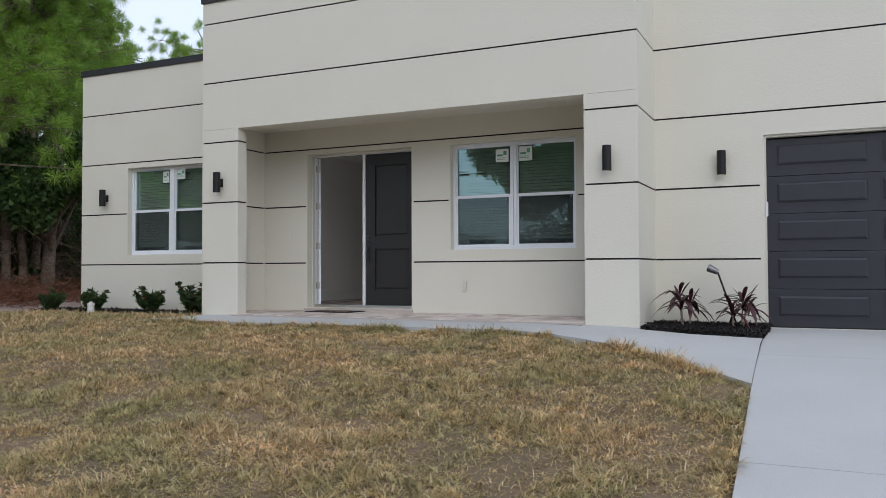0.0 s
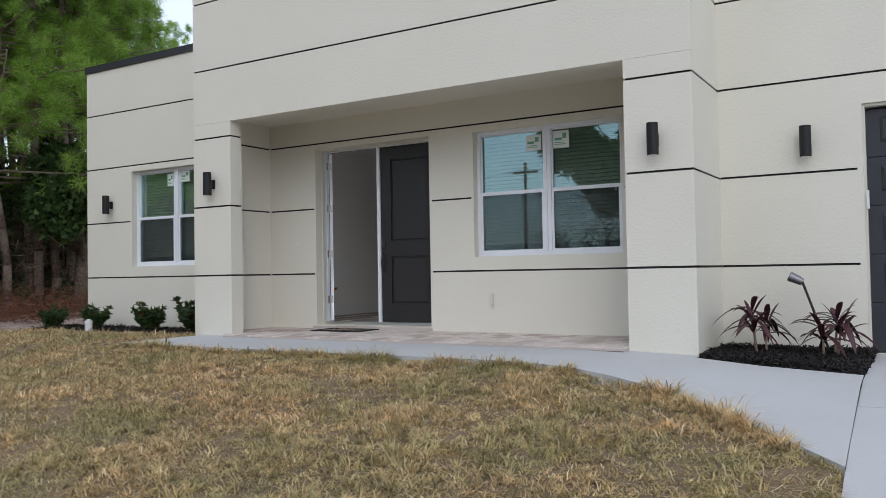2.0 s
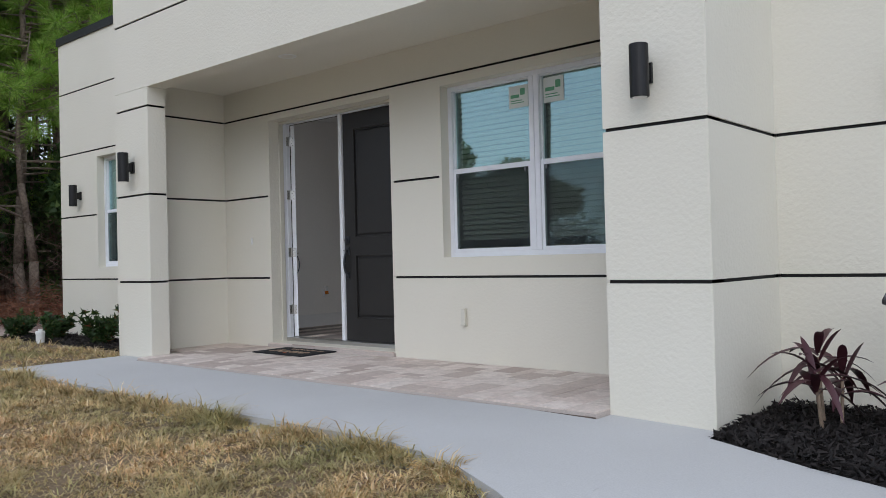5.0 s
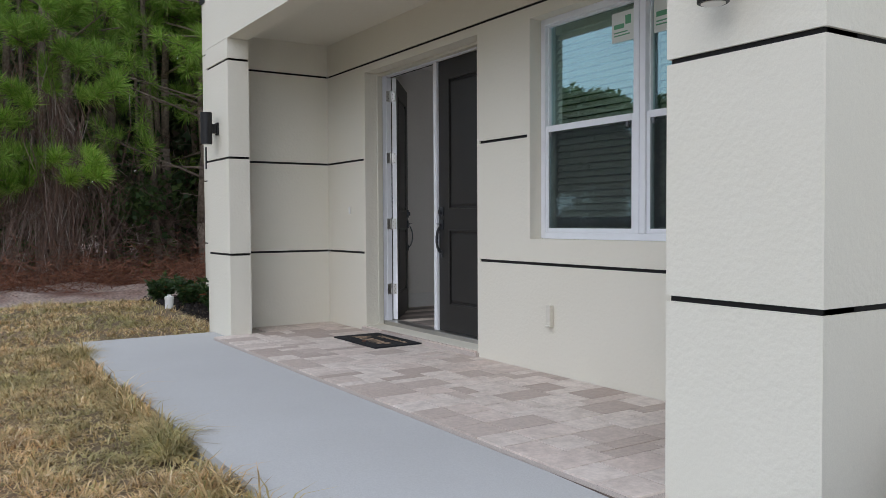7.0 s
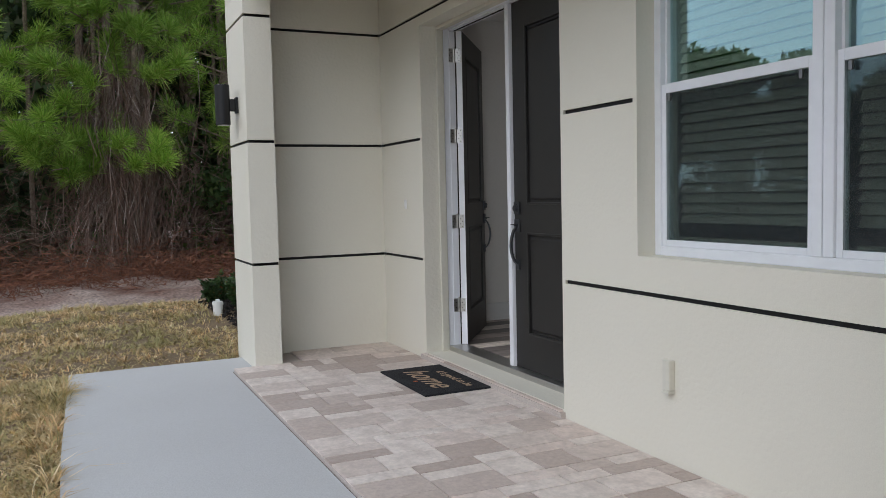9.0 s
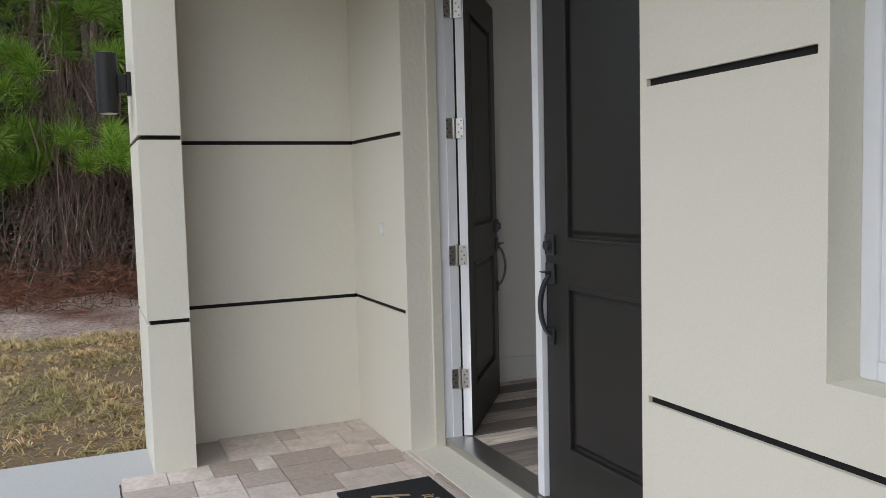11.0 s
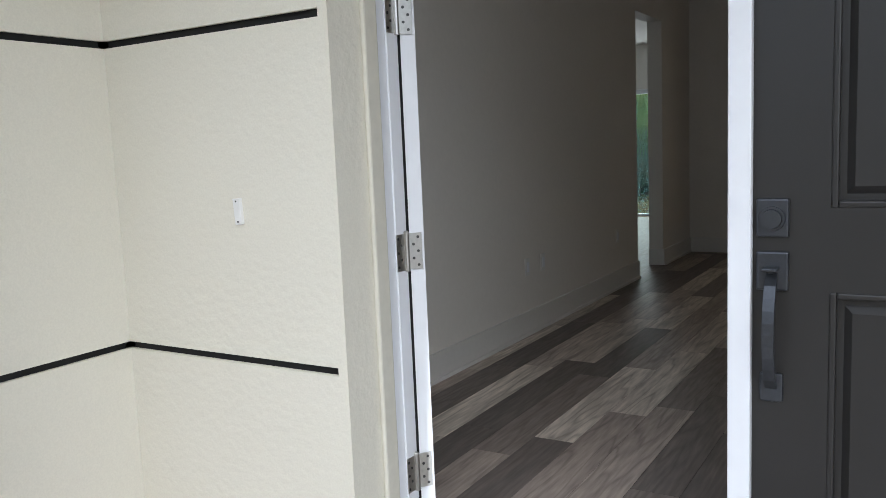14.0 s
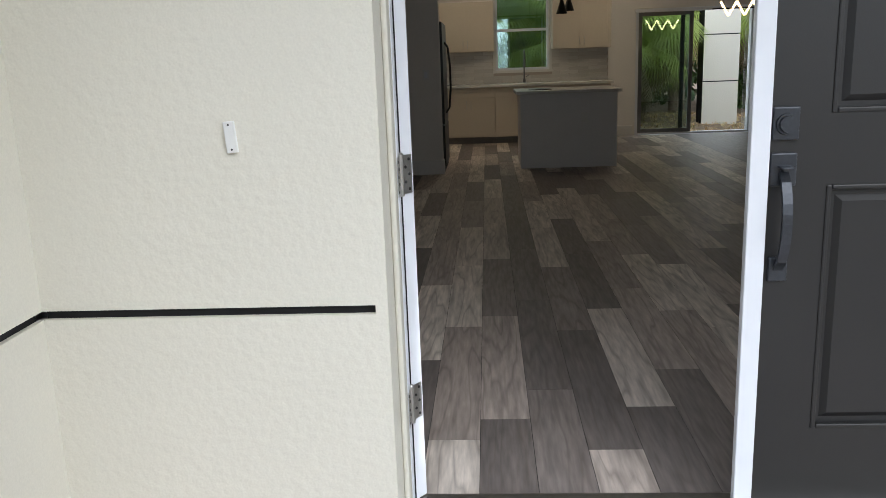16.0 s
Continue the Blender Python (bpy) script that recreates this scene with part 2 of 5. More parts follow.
# ---- building blocks ----
def bm_box(bm, x0, y0, z0, x1, y1, z1, bevel=0.0):
    made = bmesh.ops.create_cube(bm, size=1.0)["verts"]
    bmesh.ops.scale(bm, vec=(x1 - x0, y1 - y0, z1 - z0), verts=made)
    bmesh.ops.translate(bm, vec=((x0 + x1) / 2, (y0 + y1) / 2, (z0 + z1) / 2), verts=made)
    if bevel:
        edges = list({e for v in made for e in v.link_edges})
        bmesh.ops.bevel(bm, geom=edges, offset=bevel, segments=2, affect="EDGES", profile=0.5)
    return bm


def box(x0, y0, z0, x1, y1, z1, bevel=0.0):
    return bm_box(bmesh.new(), x0, y0, z0, x1, y1, z1, bevel)


def boxes(items, bevel=0.0):
    bm = bmesh.new()
    for it in items:
        bm_box(bm, *it, bevel=bevel)
    return bm


def rod(a, b, r0, r1=None, seg=16, bm=None, caps=True):
    """A tapered round bar from a to b."""
    bm = bm or bmesh.new()
    a, b = Vector(a), Vector(b)
    d = b - a
    m = Matrix.Translation((a + b) / 2) @ d.to_track_quat("Z", "Y").to_matrix().to_4x4()
    bmesh.ops.create_cone(bm, cap_ends=caps, segments=seg, radius1=r0, radius2=r0 if r1 is None else r1, depth=d.length, matrix=m)
    return bm


def tube(points, r, seg=10, bm=None):
    bm = bm or bmesh.new()
    for a, b in zip(points[:-1], points[1:]):
        rod(a, b, r, seg=seg, bm=bm)
    return bm


def mesh_of(bm, name, mat, smooth=False):
    me = bpy.data.meshes.new(name)
    bm.to_mesh(me)
    bm.free()
    me.materials.append(mat)
    if smooth:
        me.polygons.foreach_set("use_smooth", [True] * len(me.polygons))
    return me


def part(name, bm, mat, parent=None, label="", smooth=False):
    ob = new(name, mesh_of(bm, name, mat, smooth))
    if parent is not None:
        ob.parent = parent
    if label:
        tagged(ob, label)
    return ob


def thing(name, m=None, label="", category="", group="", kind=""):
    ob = new(name)
    if m is not None:
        ob.matrix_basis = m
    return tagged(ob, label, category, group, kind)


def tri_mesh(name, tris, mat):
    """One mesh from an array of separate triangles, shape (n, 3, 3)."""
    tris = np.asarray(tris, dtype=np.float32)
    n = len(tris)
    me = bpy.data.meshes.new(name)
    me.vertices.add(n * 3)
    me.vertices.foreach_set("co", tris.reshape(-1))
    me.loops.add(n * 3)
    me.loops.foreach_set("vertex_index", np.arange(n * 3, dtype=np.int32))
    me.polygons.add(n)
    me.polygons.foreach_set("loop_start", np.arange(0, n * 3, 3, dtype=np.int32))
    me.update(calc_edges=True)
    me.materials.append(mat)
    return me


def rect_minus(rect, holes):
    """The rectangles (u0, z0, u1, z1) that are left of rect once the holes are cut out."""
    u0, z0, u1, z1 = rect
    cuts = sorted({u0, u1, *[min(max(u, u0), u1) for h in holes for u in (h[0], h[2])]})
    left = []
    for a, b in zip(cuts[:-1], cuts[1:]):
        mid = (a + b) / 2
        spans = [(z0, z1)]
        for h in holes:
            if h[0] < mid < h[2]:
                spans = [s for lo, hi in spans for s in ((lo, min(hi, h[1])), (max(lo, h[3]), hi)) if s[1] - s[0] > 1e-4]
        left += [(a, lo, b, hi) for lo, hi in spans]
    return left


GROOVES = (0.685, 1.60, 2.52, 3.44, 4.36)
RNG = np.random.default_rng(4)


def facade(name, m, u0, u1, z0, z1, openings=(), depth=0.2, label="", margin=0.03, grooves=GROOVES):
    """A stucco wall of panels parted by black channels. u runs along the wall, its outside looks to local -y."""
    holes = [(a - margin, b - margin if b > z0 else b - 1, c + margin, d + margin) for a, b, c, d in openings]
    core = part(name, boxes([(a, 0.014, b, c, depth, d) for a, b, c, d in rect_minus((u0 + 0.014, z0, u1 - 0.014, z1), holes)]), M_GROOVE)
    core.matrix_basis = m
    tagged(core, label or "cream stucco house wall with black horizontal channels", "wall", kind="structure")
    edges = [z0, *[g for g in grooves if z0 < g < z1], z1]
    for k, (lo, hi) in enumerate(zip(edges[:-1], edges[1:])):
        a = lo + (0.011 if k else 0)
        b = hi - (0.011 if k < len(edges) - 2 else 0)
        part("stucco_panel", boxes([(p, 0, q, r, 0.0139, s) for p, q, r, s in rect_minus((u0, a, u1, b), holes)]), M_STUCCO, core)
    for (a, b, c, d), h in zip(openings, holes):
        low = max(h[1], z0)
        items = [(h[0], 0, low, a, depth, h[3]), (c, 0, low, h[2], depth, h[3]), (a, 0, d, c, depth, h[3])]
        if b > z0:
            items.append((a, 0, low, c, depth, b))
        part("opening_surround", boxes(items), M_STUCCO, core)
    return core


def ground_z(y):
    return float(np.interp(y, [-60, -30, -16, -11, -6.5, -4.5, -3.5, -2.4, 30], [-1.5, -1.4, -1.15, -0.86, -0.48, -0.235, -0.17, -0.112, -0.15]))


# ---- ground ----
def sheet(name, xs, ys, height, mat, label, category):
    bm = bmesh.new()
    grid = [[bm.verts.new((x, y, height(x, y))) for x in xs] for y in ys]
    for j in range(len(ys) - 1):
        for i in range(len(xs) - 1):
            bm.faces.new((grid[j][i], grid[j][i + 1], grid[j + 1][i + 1], grid[j + 1][i]))
    ob = part(name, bm, mat, smooth=True)
    return tagged(ob, label, category, kind="structure")


def fall(x):
    """How much lower the ground lies towards the driveway."""
    return 0.055 * min(1.0, max(0.0, (x - 4.6) / 1.6))


def lawn_z(x, y):
    lump = noise.noise((x * 0.9, y * 0.9, 0)) * 0.03 if -12 < x < 9 and -14 < y < -2 else 0
    dip = -0.14 if (-0.9 < x < 30 and -2.4 < y < 12) else 0
    dip = -0.14 if (-4.8 < x < 12 and 0 < y < 11.3) else dip
    dip = -0.14 if (4.2 < x < 7.4 and -2.42 - 2.0 * ((x - 4.2) / 2.85) ** 2 < y < 12) else dip
    dip = -0.14 if (7.4 < x < 11.7 and -30 < y) else dip
    side = -0.16 * min(1.0, max(0.0, (-4.9 - x) / 1.6)) if y < 12 else 0
    return ground_z(y) - 0.02 + lump + dip + side - fall(x)


xs = [-600, -200, -80, -40, -25] + [-16 + 0.5 * i for i in range(60)] + [14, 20, 40, 80, 200, 600]
ys = [-600, -200, -80, -50, -30, -22] + [-16 + 0.4 * i for i in range(50)] + [4.5, 6, 8, 10, 11.2, 11.6, 14, 18, 30, 60, 150, 600]
sheet("ground", xs, ys, lawn_z, M_SOIL, "dry patchy lawn ground around the house", "ground")

# leaf litter along the wood's edge
sheet("forest_floor", [-60, -30, -20] + [-16 + 0.2 * i for i in range(55)], [-40, -20] + [-12 + 0.4 * i for i in range(70)] + [20, 30, 60],
      lambda x, y: ground_z(y) + 0.02 + (max(0, min(1, (-6.1 - 0.4 * math.sin(y * 1.3) - x) / 1.2))) * (0.10 + 0.13 * noise.noise((x * 1.3, y * 1.3, 3)) + 0.05 * noise.noise((x * 4, y * 4, 8))) - 0.16 - (0.1 if x > -6.1 - 0.4 * math.sin(y * 1.3) else 0),
      M_STRAW, "reddish pine straw and pale sand at the edge of the wood", "forest floor")


def slab(name, outline, top, thick, mat, label, category, sub=None):
    bm = bmesh.new()
    lo = [bm.verts.new((x, y, top(x, y) - thick)) for x, y in outline]
    hi = [bm.verts.new((x, y, top(x, y))) for x, y in outline]
    n = len(outline)
    bm.faces.new(hi)
    bm.faces.new(lo[::-1])
    for i in range(n):
        bm.faces.new((lo[i], lo[(i + 1) % n], hi[(i + 1) % n], hi[i]))
    bmesh.ops.recalc_face_normals(bm, faces=bm.faces)
    ob = part(name, bm, mat)
    return tagged(ob, label, category, kind="structure")


curve = [(4.2 + 2.85 * t, -2.54 - 2.0 * t * t) for t in [k / 14 for k in range(15)]]


def edge_x(y):
    return 6.995 + 0.03 * max(0.0, -2 - y)


def front_y(x):
    return float(np.interp(x, [-0.9, 1.2, 4.2], [-2.50, -2.54, -2.54])) if x < 4.2 else -2.54 - 2.0 * ((x - 4.2) / 2.85) ** 2


def walkway():
    """The walkway as a strip of cross rows from its back edge to its curved front edge, with a skirt."""
    bm = bmesh.new()
    cols = [(-0.93, -1.215), (-0.385, -1.215), (-0.385, -1.3935)] + [(-0.385 + 5.32 * q / 10, -1.3935) for q in range(1, 11)]
    cols += [(4.935, -1.215), (5.3, -1.215), (5.62, -1.215), (5.62, -1.40)] + [(5.62 + 1.37 * q / 7, -1.40 - 0.58 * q / 7) for q in range(1, 8)]
    last = len(cols) - 1
    rows = []
    for n, (x, yb) in enumerate(cols):
        row = []
        for q in range(9):
            y = yb + (front_y(x if n < last else 7.05) - yb) * q / 8
            xx = edge_x(y) - 0.002 if n == last else x
            z = (-0.105 if y > -2.6 else -0.105 + (y + 2.6) * 0.07) - fall(xx)
            row.append(bm.verts.new((xx, y, z)))
        row.append(bm.verts.new((xx, y, z - 0.2)))
        rows.append(row)
    for r0, r1 in zip(rows[:-1], rows[1:]):
        for q in range(9):
            if (r0[q].co - r1[q].co).length > 1e-5 and (r0[q + 1].co - r1[q + 1].co).length > 1e-5:
                bm.faces.new((r0[q], r0[q + 1], r1[q + 1], r1[q]))
            else:
                bm.faces.new((r0[q], r0[q + 1], r1[q]) if (r0[q + 1].co - r1[q + 1].co).length <= 1e-5 else (r0[q], r0[q + 1], r1[q + 1]))
    bmesh.ops.recalc_face_normals(bm, faces=bm.faces)
    return tagged(part("pavement", bm, M_CONCRETE), "light grey brushed concrete walkway beside the porch", "walkway", kind="structure")


walkway()

drive = bmesh.new()
for k in range(10):
    seg_y = [-0.13 - 3.05 * k, -0.13 - 3.05 * (k + 1) + 0.008]
    for x0, x1 in ((None, 9.42), (9.428, 11.9)):
        yy = [seg_y[0] + (seg_y[1] - seg_y[0]) * q / 6 for q in range(7)]
        rows = [[drive.verts.new((x, y, (ground_z(y) if y < -2.4 else ground_z(-2.4) - 0.0) - 0.06 + d)) for x, d in ((x0 or edge_x(y), 0.0), (x1, 0.0), (x1, -0.15), (x0 or edge_x(y), -0.15))] for y in yy]
        for a, b in zip(rows[:-1], rows[1:]):
            for q in range(4):
                drive.faces.new((a[q], b[q], b[(q + 1) % 4], a[(q + 1) % 4]))
        drive.faces.new(rows[0])
        drive.faces.new(rows[-1][::-1])
bmesh.ops.recalc_face_normals(drive, faces=drive.faces)
tagged(part("road", drive, M_CONCRETE), "light grey concrete driveway slabs up to the garage", "driveway", kind="structure")
tagged(part("street", box(-300, -46, -1.45, 300, -39, -1.38), M_ROAD), "worn grey asphalt street beyond the lawn", "road", kind="structure")

# ---- house: outside walls ----
FY, WY, GY = -1.222, -0.114, -0.157
DOOR = (0.03, -0.03, 1.925, 2.44)
WIN_C = (2.575, 0.862, 4.485, 2.425)
WIN_L = (-3.765, 0.86, -1.87, 2.42)
I = Matrix.Identity(4)
facade("wall_porch_back", I, -0.83, 5.35, -0.12, 2.9, (DOOR, WIN_C), depth=0.24)
facade("wall_wing", pose(0, WY, 0), -4.915, -1.065, -0.2, 4.19, (WIN_L,))
facade("wall_garage", pose(0, GY, 0), 5.585, 12.4, -0.2, 4.16, ((6.925, -0.17, 11.795, 2.225),), margin=0.05)
facade("wall_front_beam", pose(0, FY, 0), -1.065, 5.59, 2.7185, 4.69, ())
tagged(part("beam_underside", box(-0.38, FY, 2.7152, 4.93, -1.0195, 2.7183), M_STUCCO), "cream stucco underside of the porch beam", "wall", kind="structure")
facade("pillar_front_west", pose(0, FY, 0), -1.065, -0.38, -0.13, 2.7148, ())
facade("pillar_front_east", pose(0, FY, 0), 4.93, 5.59, -0.16, 2.7148, ())
# returns look to +x: local u runs to +y
facade("pillar_side_west", pose(-0.38, 0, 0, 0, 0, 90), FY + 0.014, -1.02, -0.11, 2.7148, (), depth=0.64)
facade("wall_porch_west", pose(-0.82, 0, 0, 0, 0, 90), -1.02, 0.006, -0.12, 2.9, (), depth=0.23)
facade("pillar_side_east", pose(5.59, 0, 0, 0, 0, 90), FY + 0.014, GY - 0.001, -0.2, 4.69, (), depth=0.2)
facade("wall_porch_east", pose(5.34, 0, 0, 0, 0, -90), 0.001, 1.02, -0.12, 2.9, (), depth=0.2)
facade("pillar_inner_east", pose(4.93, 0, 0, 0, 0, -90), 1.02, -FY - 0.014, -0.12, 2.7148, (), depth=0.4)
facade("wall_block_west", pose(-1.065, 0, 0, 0, 0, -90), 0.12, -FY - 0.014, -0.2, 4.69, (), depth=0.2)
facade("wall_wing_west", pose(-4.915, 0, 0, 0, 0, -90), -11.6, -WY - 0.014, -0.2, 4.19, (), depth=0.2)
facade("wall_house_east", pose(12.4, 0, 0, 0, 0, 90), GY + 0.014, 11.6, -0.2, 4.16, (), depth=0.2)
tagged(part("beam_inner", box(-0.38, -1.03, 2.7184, 4.93, -1.02, 2.9), M_STUCCO), "cream stucco inner face of the porch beam", "wall", kind="structure")
tagged(part("soffit", boxes([(-0.9, -1.0201, 2.85, 5.35, 0.1, 2.9)]), M_SOFFIT), "smooth cream porch ceiling", "ceiling", kind="structure")
tagged(part("roof_coping_front", boxes([(-1.09, FY - 0.025, 4.69, 5.615, FY + 0.2, 4.80), (5.41, FY + 0.2, 4.69, 5.615, 3, 4.80), (-1.09, FY + 0.2, 4.69, -0.89, 3, 4.80)]), M_CAP), "dark metal coping on the front parapet", "coping", kind="structure")
tagged(part("roof_coping_wing", boxes([(-4.94, WY - 0.025, 4.19, -1.066, WY + 0.2, 4.30), (-4.94, WY + 0.2, 4.19, -4.7, 11.6, 4.30)]), M_CAP), "dark metal coping on the wing parapet", "coping", kind="structure")
tagged(part("roof_coping_garage", boxes([(5.62, GY - 0.025, 4.16, 12.43, GY + 0.2, 4.27)]), M_CAP), "dark metal coping above the garage", "coping", kind="structure")
tagged(part("roof", boxes([(-4.7, 0.12, 3.6, 12.2, 11.5, 3.7), (-0.9, -1.0, 4.3, 5.35, 0.12, 4.36), (-0.9, 0.12, 3.7, 5.35, 2.9, 4.36)]), M_CAP), "flat dark roof behind the parapets", "roof", kind="structure")


# ---- windows ----
def window(name, x0, z0, x1, z1, y, label, blinds=True):
    """A white twin single-hung window in the plane y; blinds hang behind the glass."""
    w = tagged(thing(name, pose(0, y, 0)), label, "window", kind="structure")
    f = 0.045
    xm = (x0 + x1) / 2
    zm = z0 + (z1 - z0) * 0.50
    part("window_frame", boxes([(x0, 0, z0, x0 + f, 0.08, z1), (x1 - f, 0, z0, x1, 0.08, z1), (x0 + f, 0, z1 - f, x1 - f, 0.08, z1), (x0 + f, 0, z0, x1 - f, 0.08, z0 + f)], 0.004), M_WHITE, w)
    part("mullion", boxes([(xm - 0.05, -0.006, z0 + f, xm - 0.002, 0.08, z1 - f), (xm + 0.002, -0.006, z0 + f, xm + 0.05, 0.08, z1 - f)], 0.004), M_WHITE, w)
    for a, b in ((x0 + f, xm - 0.05), (xm + 0.05, x1 - f)):
        s = part("lower_sash", boxes([(a, 0.008, z0 + f, a + 0.028, 0.04, zm + 0.02), (b - 0.028, 0.008, z0 + f, b, 0.04, zm + 0.02), (a + 0.028, 0.008, zm - 0.022, b - 0.028, 0.04, zm + 0.022), (a + 0.028, 0.008, z0 + f, b - 0.028, 0.04, z0 + f + 0.03)], 0.003), M_WHITE, w)
        part("sash_latch", boxes([(a + 0.05, 0.0, zm - 0.06, a + 0.066, 0.012, zm - 0.025), (b - 0.066, 0.0, zm - 0.06, b - 0.05, 0.012, zm - 0.025)], 0.002), M_FRIDGE, s)
        for lo, hi, yy in ((z0 + f + 0.03, zm - 0.022, 0.022), (zm + 0.022, z1 - f, 0.05)):
            g = part("pane", box(a + (0.028 if yy < 0.03 else 0.0), yy, lo, b - (0.028 if yy < 0.03 else 0.0), yy + 0.004, hi), M_GLASS, w)
            g.visible_shadow = False
        sc = part("insect_screen", box(a + 0.028, 0.011, z0 + f + 0.03, b - 0.028, 0.012, zm - 0.022), M_SCREEN, s, "fine dark insect screen")
        sc.visible_shadow = False
        part("glazing_bead", boxes([(a, 0.03, zm + 0.022, a + 0.012, 0.055, z1 - f), (b - 0.012, 0.03, zm + 0.022, b, 0.055, z1 - f), (a + 0.012, 0.03, z1 - f - 0.012, b - 0.012, 0.055, z1 - f)]), M_WHITE, w)
    if blinds:
        for a, b in ((x0 + f, xm - 0.055), (xm + 0.055, x1 - f)):
            bl = tagged(thing("window_blind", pose(0, y, 0)), "closed white horizontal slat blind behind the window glass", "blind", group="window blinds")
            part("headrail", box(a, 0.10, z1 - 0.10, b, 0.15, z1 - f, 0.004), M_BLIND, bl)
            n = int((z1 - z0 - 0.2) / 0.047)
            sm = mesh_of(boxes([(a + 0.004, -0.024, -0.0015, b - 0.004, 0.024, 0.0015)]), "slat", M_BLIND)
            for i in range(n):
                s = new("slat", sm)
                s.parent = bl
                s.matrix_basis = pose(0, 0.125, z1 - 0.12 - i * 0.047, 61 + 3 * math.sin(i * 1.7), 0, 0)
            part("bottom_rail", box(a + 0.004, 0.105, z0 + 0.06, b - 0.004, 0.145, z0 + 0.085, 0.004), M_BLIND, bl)
    return w


def sticker(x, z, y, w=0.17, h=0.2):
    s = tagged(thing("window_sticker", pose(x, y, z)), "pale paper sticker on the window glass", "sticker", group="window stickers")
    part("paper", box(0, 0, 0, w, 0.0008, h), M_STICKER, s)
    part("print_block", boxes([(0.02, -0.0006, h * 0.45, w * 0.55, 0, h * 0.6), (w * 0.6, -0.0006, h * 0.55, w * 0.85, 0, h * 0.85), (0.02, -0.0006, h * 0.2, w * 0.8, 0, h * 0.24), (0.02, -0.0006, h * 0.3, w * 0.7, 0, h * 0.34)]), M_STICKER2, s, "green printed bars")


window("window_1", *WIN_C, 0.103, "white vinyl twin sash window beside the front door")
window("window_2", *WIN_L, WY + 0.10, "white vinyl twin sash window in the wing")
sticker(3.24, 2.14, 0.149, 0.2, 0.19)
sticker(3.60, 2.14, 0.149, 0.2, 0.21)
sticker(-3.07, 2.14, WY + 0.146, 0.14, 0.2)
sticker(-2.76, 2.19, WY + 0.146, 0.2, 0.17)
# Unseen room boxes, added to keep the space behind the blinds dark.
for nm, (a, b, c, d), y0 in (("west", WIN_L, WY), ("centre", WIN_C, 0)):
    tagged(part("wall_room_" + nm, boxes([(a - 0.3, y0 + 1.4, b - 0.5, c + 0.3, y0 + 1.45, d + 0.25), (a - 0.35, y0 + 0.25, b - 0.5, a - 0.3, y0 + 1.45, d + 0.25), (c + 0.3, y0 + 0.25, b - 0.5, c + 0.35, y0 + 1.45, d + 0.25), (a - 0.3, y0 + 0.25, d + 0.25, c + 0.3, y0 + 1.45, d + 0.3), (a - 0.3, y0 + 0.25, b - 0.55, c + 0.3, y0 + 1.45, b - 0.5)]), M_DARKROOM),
           "added dark grey walls that close off an unseen unlit room behind the blind", "wall", kind="structure")


